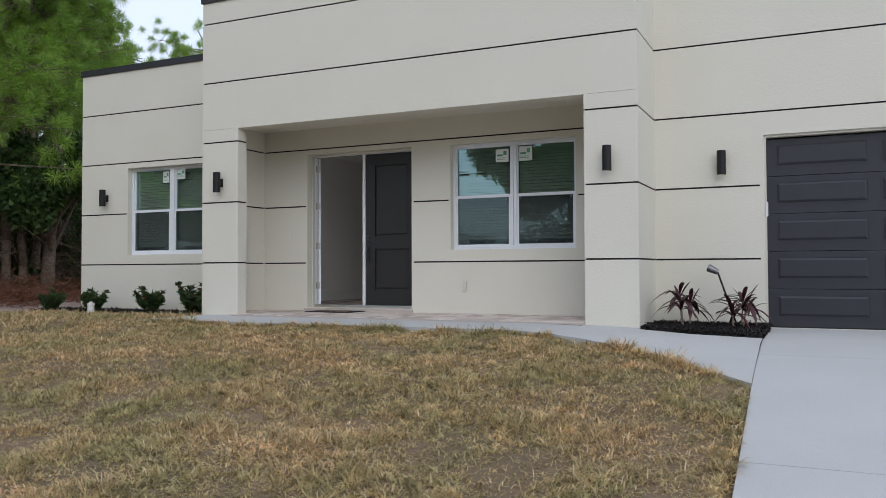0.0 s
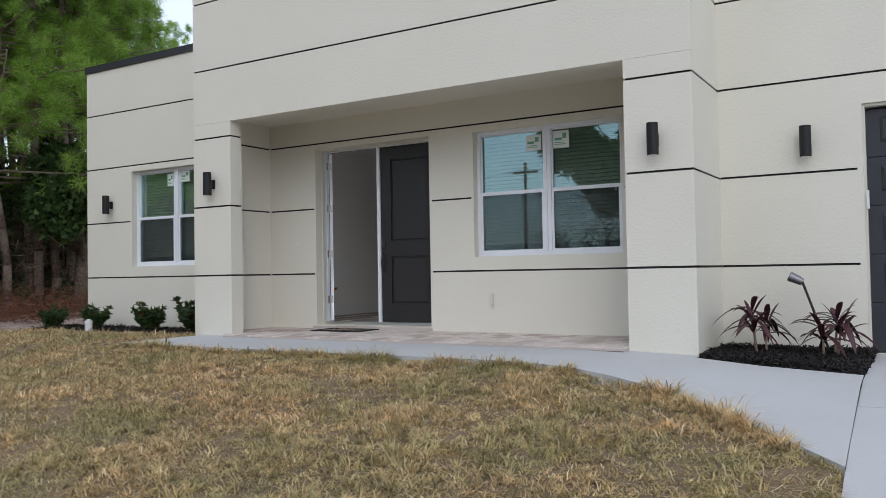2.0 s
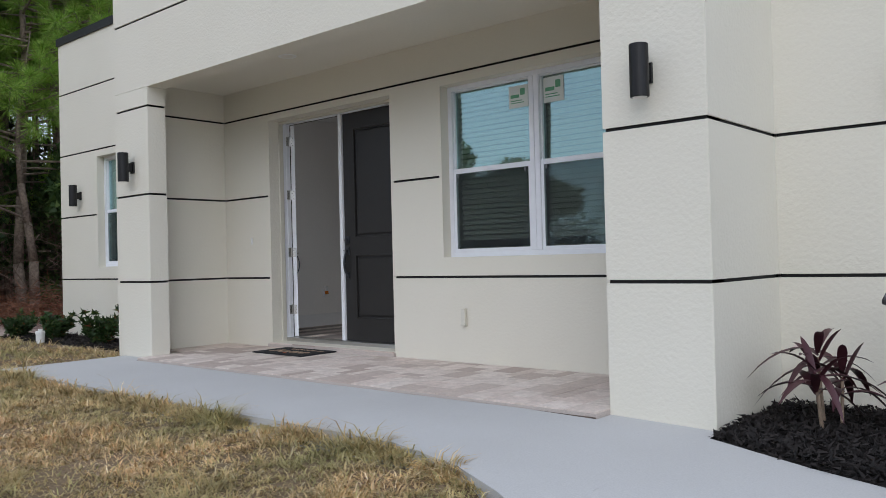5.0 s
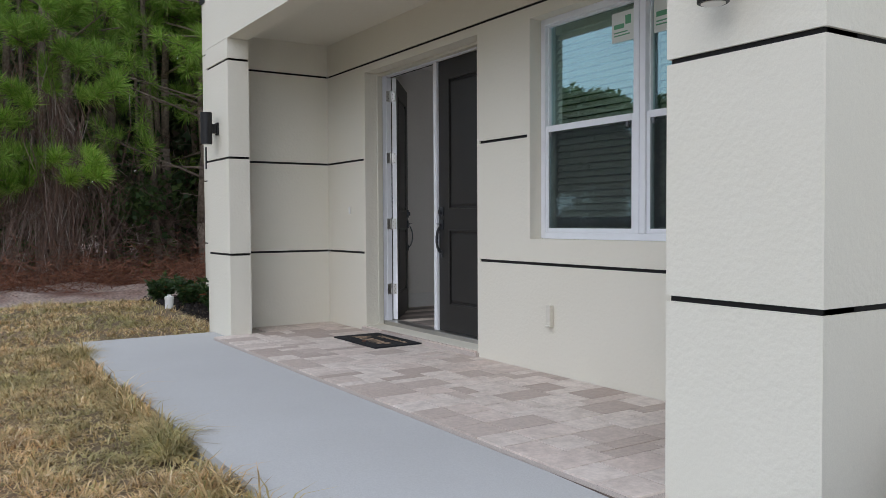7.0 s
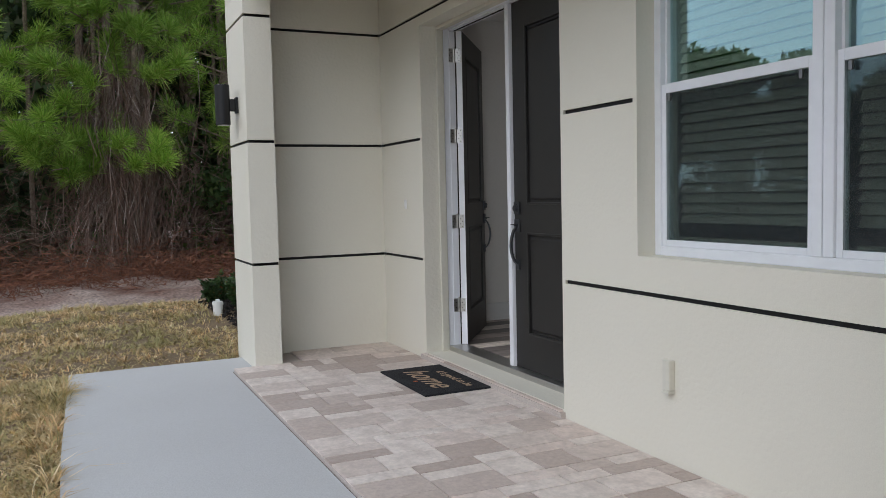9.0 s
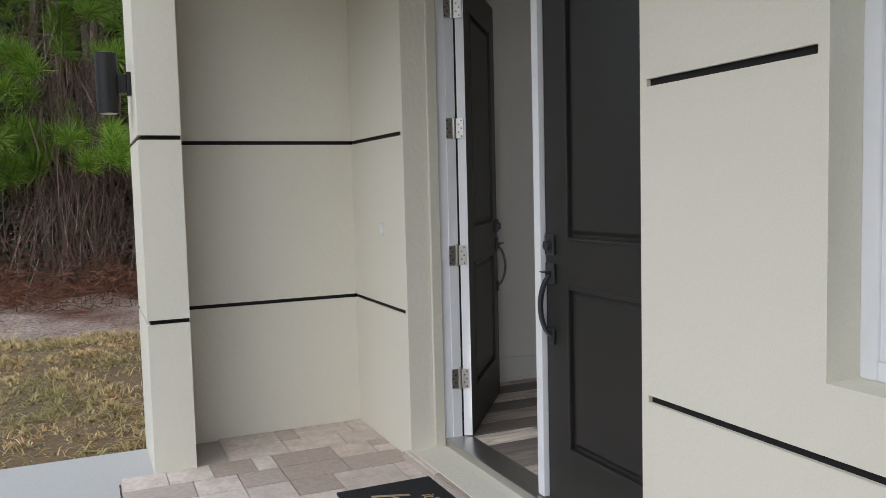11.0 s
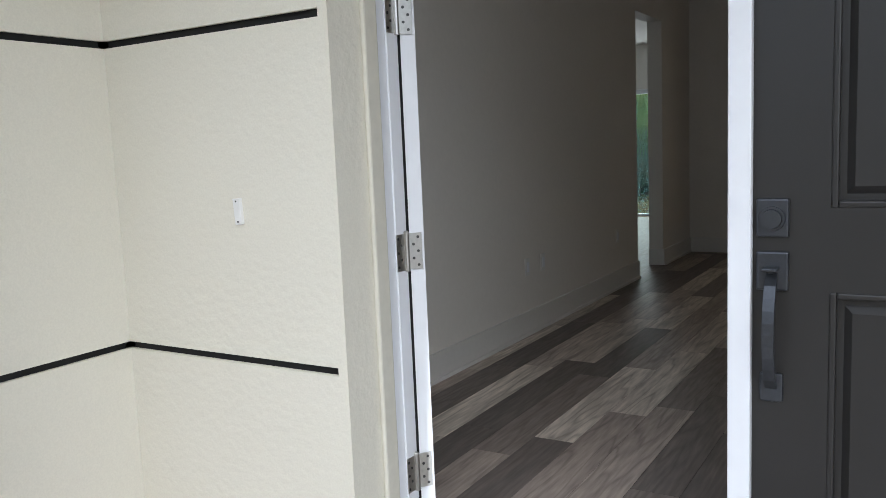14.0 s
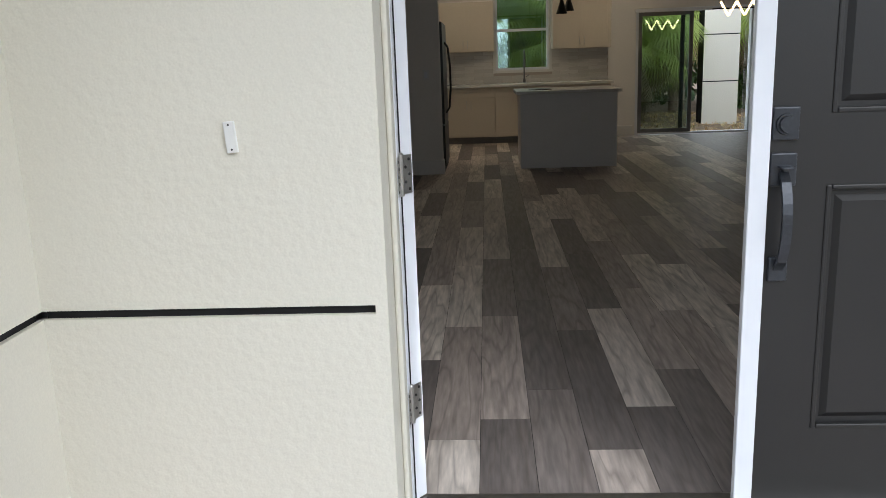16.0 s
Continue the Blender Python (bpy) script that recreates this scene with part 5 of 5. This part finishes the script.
for nm, tri, mt, lb in (("dead_brush", tw, M_TWIG, "tangle of grey dead twigs and vines"), ("undergrowth", lf, M_LEAF, "green shrubs at the foot of the wood"), ("far_wood", dk, M_DARKLEAF, "dark dense wood behind the pines")):
    tagged(new(nm, tri_mesh(nm, np.concatenate(tri), mt)), lb, "undergrowth", kind="stuff")
litter = [blades(40, (urng.uniform(-10.5, -7.6), urng.uniform(-7, 6), urng.uniform(-0.24, -0.12)), 0.28, 0.3, 0.012, 0.12, urng) for _ in range(750)]
M_NEEDLEFALL = material("fallen_red_needles", (0.2, 0.08, 0.04), 0.9, per_island=[(0, (0.10, 0.035, 0.02)), (1, (0.26, 0.11, 0.06))])
tagged(new("pine_litter", tri_mesh("pine_litter", np.concatenate(litter), M_NEEDLEFALL)), "fallen red pine needles on the forest edge", "leaf litter", kind="stuff")
trunks = bmesh.new()
for k in range(70):
    x, y = urng.uniform(-20, -10.8), urng.uniform(-10, 5)
    rod((x, y, -0.3), (x + urng.normal() * 0.4, y + urng.normal() * 0.4, urng.uniform(6, 11)), urng.uniform(0.04, 0.1), 0.03, 7, trunks)
tagged(part("thin_trunks", trunks, M_BARK), "many thin bare trunks in the wood", "tree trunks", kind="stuff")


def fan_palm(seed, label, H):
    rng = np.random.default_rng(seed)
    p = tagged(thing("fan_palm"), label, "palm", group="palms behind the house")
    part("trunk", rod((0, 0, -0.3), (0, 0, H), 0.2, 0.16, 14), M_BARK, p)
    tris = []
    R = 0.85
    for k in range(46):
        a0 = radians(-150 + 300 * k / 45)
        d = np.array([math.cos(a0 * 0.93), math.sin(a0 * 0.93), 0])
        e = np.array([-d[1], d[0], 0]) * 0.02
        mid = d * R * 0.6 + np.array([0, 0, -0.03])
        tip = d * R * (1.0 - 0.25 * abs(a0) / 2.6) + np.array([0, 0, -0.36])
        tris += [[(0, 0, 0), mid - e, mid + e], [mid - e, tip, mid + e]]
    tris = [[tuple(q) for q in tr] for tr in tris]
    tris += [[(-0.9, -0.012, 0.05), (-0.9, 0.012, 0.05), (0, 0, 0)]]
    green, dry = tri_mesh("frond", tris, M_PALM), tri_mesh("frond", tris, M_DRYPALM)
    for k in range(48):
        el = rng.uniform(-65, 65)
        f = new("frond", dry if el < -48 else green)
        f.parent = p
        f.matrix_basis = pose(0, 0, H, 0, 0, k * 137.5) @ pose(0, 0, 0, 0, -el, 0) @ pose(1.15, 0, 0, rng.uniform(-25, 25), 0, 0)
    return p


fp = fan_palm(2, "green fan palm with drooping fronds in the back yard", 2.6)
fp.matrix_basis = pose(1.6, 17.2, -0.15)
for x, y, z, r in ((0.2, 16.6, -1.0, 40), (3.6, 17.4, -0.2, 110), (4.9, 18.6, 0.2, 200), (2.6, 16.0, -1.1, 250), (-3.6, 17.2, 0.1, 80), (-5.0, 18.0, -0.6, 300), (7.0, 18.5, 0, 30), (1.0, 15.2, -0.4, 10), (0.3, 14.8, -1.3, 70), (1.3, 14.6, -1.5, 160), (3.0, 15.6, -0.7, 330)):
    copy_thing(fp, pose(x, y, z, 0, 0, r))
hl = [leaf_cloud(420, (urng.uniform(-8, 9), urng.uniform(18.6, 20.5), urng.uniform(0.1, 1.8)), (0.8, 0.6, 0.7), 0.16, urng) for _ in range(60)]
tagged(new("back_hedge", tri_mesh("back_hedge", np.concatenate(hl), M_LEAF)), "dense green shrubs behind the back lawn", "undergrowth", kind="stuff")


def shrub(x, y, h, seed):
    rng = np.random.default_rng(seed)
    s = tagged(thing("foundation_shrub", pose(x, y, -0.16)), "small glossy green shrub with red new growth by the wall", "shrub", group="shrubs below the wing window")
    st = bmesh.new()
    tris = []
    for k in range(26):
        az, ln = rng.uniform(0, 6.28), h * rng.uniform(0.55, 1.05)
        tip = Vector((math.cos(az) * h * 0.6 * rng.uniform(0.2, 1), math.sin(az) * h * 0.6 * rng.uniform(0.2, 1), ln * rng.uniform(0.6, 1.0)))
        rod((0, 0, 0), tip, 0.006, 0.003, 5, st)
        for q in range(5):
            tris.append(blades(15, tip * (0.35 + 0.65 * q / 4), 0.012, 0.085, 0.04, 0.45, rng))
    part("stem", st, M_BARK, s)
    f = new("foliage", tri_mesh("foliage", np.concatenate(tris), M_BUSH))
    f.parent = s


for k, (x, y, h) in enumerate(((-4.95, -0.75, 0.40), (-4.05, -0.62, 0.44), (-2.72, -0.62, 0.46), (-1.75, -0.62, 0.52), (-1.35, -0.7, 0.4))):
    shrub(x, y, h, 30 + k)
clean = tagged(thing("cleanout_pipe", pose(-3.72, -0.95, -0.16)), "white plastic sewer cleanout pipe with a cap", "pipe")
part("pipe", rod((0, 0, 0), (0, 0, 0.15), 0.055, seg=24), M_PLASTIC, clean)
part("cap", rod((0, 0, 0.15), (0, 0, 0.185), 0.062, 0.058, seg=24), M_PLASTIC, clean)
part("cap_lug", box(-0.022, -0.022, 0.185, 0.022, 0.022, 0.21, 0.003), M_PLASTIC, clean)


def mulch(name, poly, n, z, label):
    rng = np.random.default_rng(9)
    xs_, ys_ = [p[0] for p in poly], [p[1] for p in poly]

    def inside(x, y):
        c = False
        for (x0, y0), (x1, y1) in zip(poly, poly[1:] + poly[:1]):
            if (y0 > y) != (y1 > y) and x < (x1 - x0) * (y - y0) / (y1 - y0) + x0:
                c = not c
        return c
    pts = []
    while len(pts) < n:
        x, y = rng.uniform(min(xs_), max(xs_)), rng.uniform(min(ys_), max(ys_))
        if inside(x, y):
            pts.append((x, y, z + rng.uniform(0, 0.035)))
    t = np.concatenate([blades(3, p, 0.012, 0.055, 0.022, 0.1, rng) for p in pts])
    tagged(new(name, tri_mesh(name, t, M_MULCH)), label, "mulch", kind="stuff")


bed = [(5.61, -1.36), (6.97, -1.96), (6.97, -0.17), (5.61, -0.17)]
slab("flower_bed", bed, lambda x, y: -0.155, 0.1, M_MULCH, "black mulch bed beside the garage door", "flower bed")
mulch("mulch_chips", bed, 5200, -0.16, "loose black mulch chips in the flower bed")
bed2 = [(-5.3, -0.95), (-1.08, -0.95), (-1.08, -0.13), (-5.3, -0.13)]
slab("shrub_bed", bed2, lambda x, y: -0.145, 0.1, M_MULCH, "black mulch strip below the wing window", "flower bed")
mulch("shrub_bed_chips", bed2, 2600, -0.15, "loose black mulch chips round the shrubs")


def ti_plant(x, y, seed, h):
    rng = np.random.default_rng(seed)
    p = tagged(thing("ti_plant", pose(x, y, -0.155)), "burgundy ti plant with long pointed leaves on pale canes", "plant", group="ti plants in the mulch bed")
    for c in range(3):
        bx, by = rng.uniform(-0.1, 0.1, 2)
        top = Vector((bx * 1.4, by * 1.4, h * rng.uniform(0.35, 0.55)))
        part("cane", rod((bx, by, 0), top, 0.011, 0.009, 8), M_STEM, p)
        for k in range(13):
            az, el = k * 2.4 + rng.uniform(-0.3, 0.3), rng.uniform(0.0, 1.25)
            ln, wd = rng.uniform(0.25, 0.40), rng.uniform(0.02, 0.033)
            d = Vector((math.cos(az) * math.cos(el), math.sin(az) * math.cos(el), math.sin(el)))
            side = Vector((-math.sin(az), math.cos(az), 0))
            bm = bmesh.new()
            prev = None
            for q in range(7):
                f = q / 6
                o = top + Vector((0, 0, -0.1 + 0.012 * k)) + d * ln * f + Vector((0, 0, -0.42 * f * f * ln * (1.8 - el)))
                hw = wd * math.sin(math.pi * (0.08 + 0.92 * f)) ** 0.7 if q < 6 else 0.001
                row = [bm.verts.new(o - side * hw + Vector((0, 0, hw * 0.35))), bm.verts.new(o), bm.verts.new(o + side * hw + Vector((0, 0, hw * 0.35)))]
                if prev:
                    bm.faces.new((prev[0], prev[1], row[1], row[0]))
                    bm.faces.new((prev[1], prev[2], row[2], row[1]))
                prev = row
            part("leaf", bm, M_TI, p, smooth=True)


ti_plant(6.09, -0.80, 1, 0.75)
ti_plant(6.63, -0.90, 5, 0.72)

# ---- lawn grass ----
grng = np.random.default_rng(2)


def lawn_edge(x):
    """The y of the lawn's edge along the walkway."""
    c = np.array(curve)
    return np.where(x < 4.2, np.interp(x, [-0.9, 1.2, 4.2], [-2.50, -2.56, -2.56]), np.interp(x, c[:, 0], c[:, 1]))


def grass(name, n, x0, x1, y0, y1, length, width, keep):
    x, y = np.repeat(grng.uniform(x0, x1, n // 8), 8), np.repeat(grng.uniform(y0, y1, n // 8), 8)
    tuft_way, tuft_size = np.repeat(grng.uniform(0, 2 * np.pi, n // 8), 8), np.repeat(grng.uniform(0.6, 1.35, n // 8), 8)
    x, y = x + grng.normal(size=len(x)) * 0.012, y + grng.normal(size=len(x)) * 0.012
    bare = np.array([noise.noise((a * 1.4, b * 1.4, 11.0)) for a, b in zip(x, y)])
    ok = keep(x, y) & ((bare > -0.42) | (grng.random(len(x)) < 0.25))
    tuft_way, tuft_size = tuft_way[ok], tuft_size[ok]
    x, y = x[ok], y[ok]
    n = len(x)
    clump = np.array([noise.noise((a * 2.3, b * 2.3, 5.0)) for a, b in zip(x, y)])
    z = np.array([lawn_z(a, b) for a, b in zip(x, y)])
    z = np.where((x < -0.9) & (y > -2.4), np.maximum(z, -0.33), z)
    az = tuft_way + grng.normal(size=n) * 1.0
    lean = grng.uniform(0.5, 1.6, n)
    ln = length * grng.uniform(0.5, 1.25, n) * (1 + 1.0 * clump) * tuft_size
    d = np.stack([np.cos(az) * np.sin(lean), np.sin(az) * np.sin(lean), np.cos(lean)], 1)
    s = np.stack([-np.sin(az), np.cos(az), 0 * az], 1) * (width * grng.uniform(0.6, 1.3, n) / 2)[:, None]
    o = np.stack([x, y, z - 0.005], 1)
    mid = o + d * (ln * 0.55)[:, None]
    tip = o + d * ln[:, None] + np.stack([np.cos(az), np.sin(az), -0.9 + 0 * az], 1) * (ln * 0.28)[:, None]
    vs = np.stack([o - s, o + s, mid + s * 0.8, mid - s * 0.8, tip], 1).astype(np.float32)
    me = bpy.data.meshes.new(name)
    me.vertices.add(n * 5)
    me.vertices.foreach_set("co", vs.reshape(-1))
    base = np.arange(n, dtype=np.int32)[:, None] * 5
    loops = np.concatenate([base + [0, 1, 2, 3], base + [3, 2, 4]], 1).reshape(-1)
    me.loops.add(n * 7)
    me.loops.foreach_set("vertex_index", loops.astype(np.int32))
    me.polygons.add(n * 2)
    st = (np.arange(n, dtype=np.int32)[:, None] * 7 + np.array([0, 4], dtype=np.int32)).reshape(-1)
    me.polygons.foreach_set("loop_start", st.astype(np.int32))
    me.update(calc_edges=True)
    me.materials.append(M_GRASS)
    return tagged(new(name, me), "straw-brown and green patchy lawn grass", "grass", kind="stuff")


grass("lawn_grass_near", 480000, -1.2, 7.2, -10.8, -2.35, 0.072, 0.0072, lambda x, y: (y < lawn_edge(x) + 0.02) & (x < 6.98 + 0.03 * (-2 - y)))
grass("lawn_edge_tufts", 120000, -0.6, 7.05, -4.9, -2.4, 0.15, 0.008, lambda x, y: (y < lawn_edge(x) - 0.005) & (y > lawn_edge(x) - 0.15) & (np.sin(x * 7.0) + np.sin(x * 3.1 + 1) + 0.6 * np.sin(x * 17) > -0.9))
grass("lawn_grass_far", 150000, -6.6, -1.0, -10.8, 4.0, 0.09, 0.010, lambda x, y: (y < np.where(x > -5.35, -0.98, 4.0)) & ((x < -0.95) | (y < -2.5)))
grass("lawn_grass_street", 30000, -10, 7.2, -19, -10.7, 0.09, 0.016, lambda x, y: x < 6.9 + 0.03 * (-2 - y))
grass("lawn_grass_side", 16000, 12.0, 19.0, -19, 4, 0.09, 0.016, lambda x, y: (x > 12.5) | (y < -0.3))
grass("back_lawn_grass", 40000, -8, 8, 12.2, 18.6, 0.10, 0.014, lambda x, y: x < 20)

# ---- pieces: porch tiles and floor planks ----
porch = tagged(part("porch_floor", boxes([(-0.82, -1.02, -0.14, 5.34, 0.0, -0.088), (-0.379, -1.385, -0.14, 4.929, -1.02, -0.088)]), M_JOINT), "porch floor of mixed beige stone pavers", "floor", kind="structure")
tagged(part("trim_joint", box(-0.4, -1.392, -0.14, 4.93, -1.387, -0.108), M_POLE), "dark expansion joint between walkway and porch", "joint", kind="structure")
U = 0.1065
nx, ny = 58, 13
taken = np.zeros((nx, ny), bool)
trng = random.Random(11)
paver = {}


def paver_mesh(w, h):
    if (w, h) not in paver:
        paver[(w, h)] = mesh_of(box(0.0025, 0.0025, 0, w * U - 0.0025, h * U - 0.0025, 0.012, 0.002), "paver", M_TILE)
    return paver[(w, h)]


for j in range(ny):
    for i in range(nx):
        if taken[i, j]:
            continue
        for w, h in sorted([(1, 1), (1, 2), (2, 2), (2, 3), (1, 3), (2, 1), (2, 2)], key=lambda q: trng.random() - 0.09 * q[0] * q[1]):
            if i + w <= nx and j + h <= ny and not taken[i:i + w, j:j + h].any():
                break
        else:
            w = h = 1
        taken[i:i + w, j:j + h] = True
        x, y = -0.82 + i * U, -1.385 + j * U
        if x > 5.2 or (y < -1.05 and (x < -0.42 or x + w * U > 5.0)):
            continue
        t = new("paver", paver_mesh(w, h))
        t.parent = porch
        t.matrix_basis = pose(x, y, -0.0905 + trng.uniform(0, 0.0015))
for i in range(5):
    t = new("paver", mesh_of(box(0.003, 0.003, 0, 0.383, 0.21, 0.012, 0.002), "paver", M_TILE))
    t.parent = sill
    t.matrix_basis = pose(0.0 + i * 0.3835, -0.028, -0.046)

floor = tagged(part("floor", box(-0.955, 0.336, -0.0038, 6.5, KY, -0.0025), M_GROOVE), "grey-brown wood-look vinyl plank floor", "floor", kind="structure")
PW, PL = 0.1778, 1.206
pm = mesh_of(box(0.0008, 0.0008, -0.002, PW - 0.0008, PL - 0.0008, 0.0, 0.0006), "plank", M_PLANK)
rest = []
frng = random.Random(5)
ENDS = {5: 0.255, 6: 0.70, 7: 0.86, 8: 1.124, 9: 0.62, 10: 0.955, 11: 0.112}
for i in range(42):
    y = ENDS.get(i, 0.336 + frng.random() * PL) - PL
    x = -1.017 + i * PW
    while y < KY:
        a, b = max(y, 0.336), min(y + PL, KY)
        if b - a > 0.03 and x + PW < 6.5:
            if i == 0:
                t = part("plank", box(-0.9545, a + 0.0008, -0.002, x + PW - 0.0008, b - 0.0008, 0.0), M_PLANK, floor)
            elif x < 3.2:
                t = new("plank", pm)
                t.parent = floor
                t.matrix_basis = pose(x, a, 0.0) @ Matrix.Diagonal((1, (b - a) / PL, 1, 1))
            else:
                rest.append((x + 0.0008, a + 0.0008, -0.002, x + PW - 0.0008, b - 0.0008, 0.0))
        y += PL
tagged(part("floor_planks_east", boxes(rest), M_PLANK), "grey-brown vinyl planks further in", "floor", kind="stuff")
tagged(part("floor_den", box(-4.6, 3.6, -0.0038, -0.955, KY, -0.001), M_PLANK), "grey-brown vinyl plank floor of the side room", "floor", kind="structure")
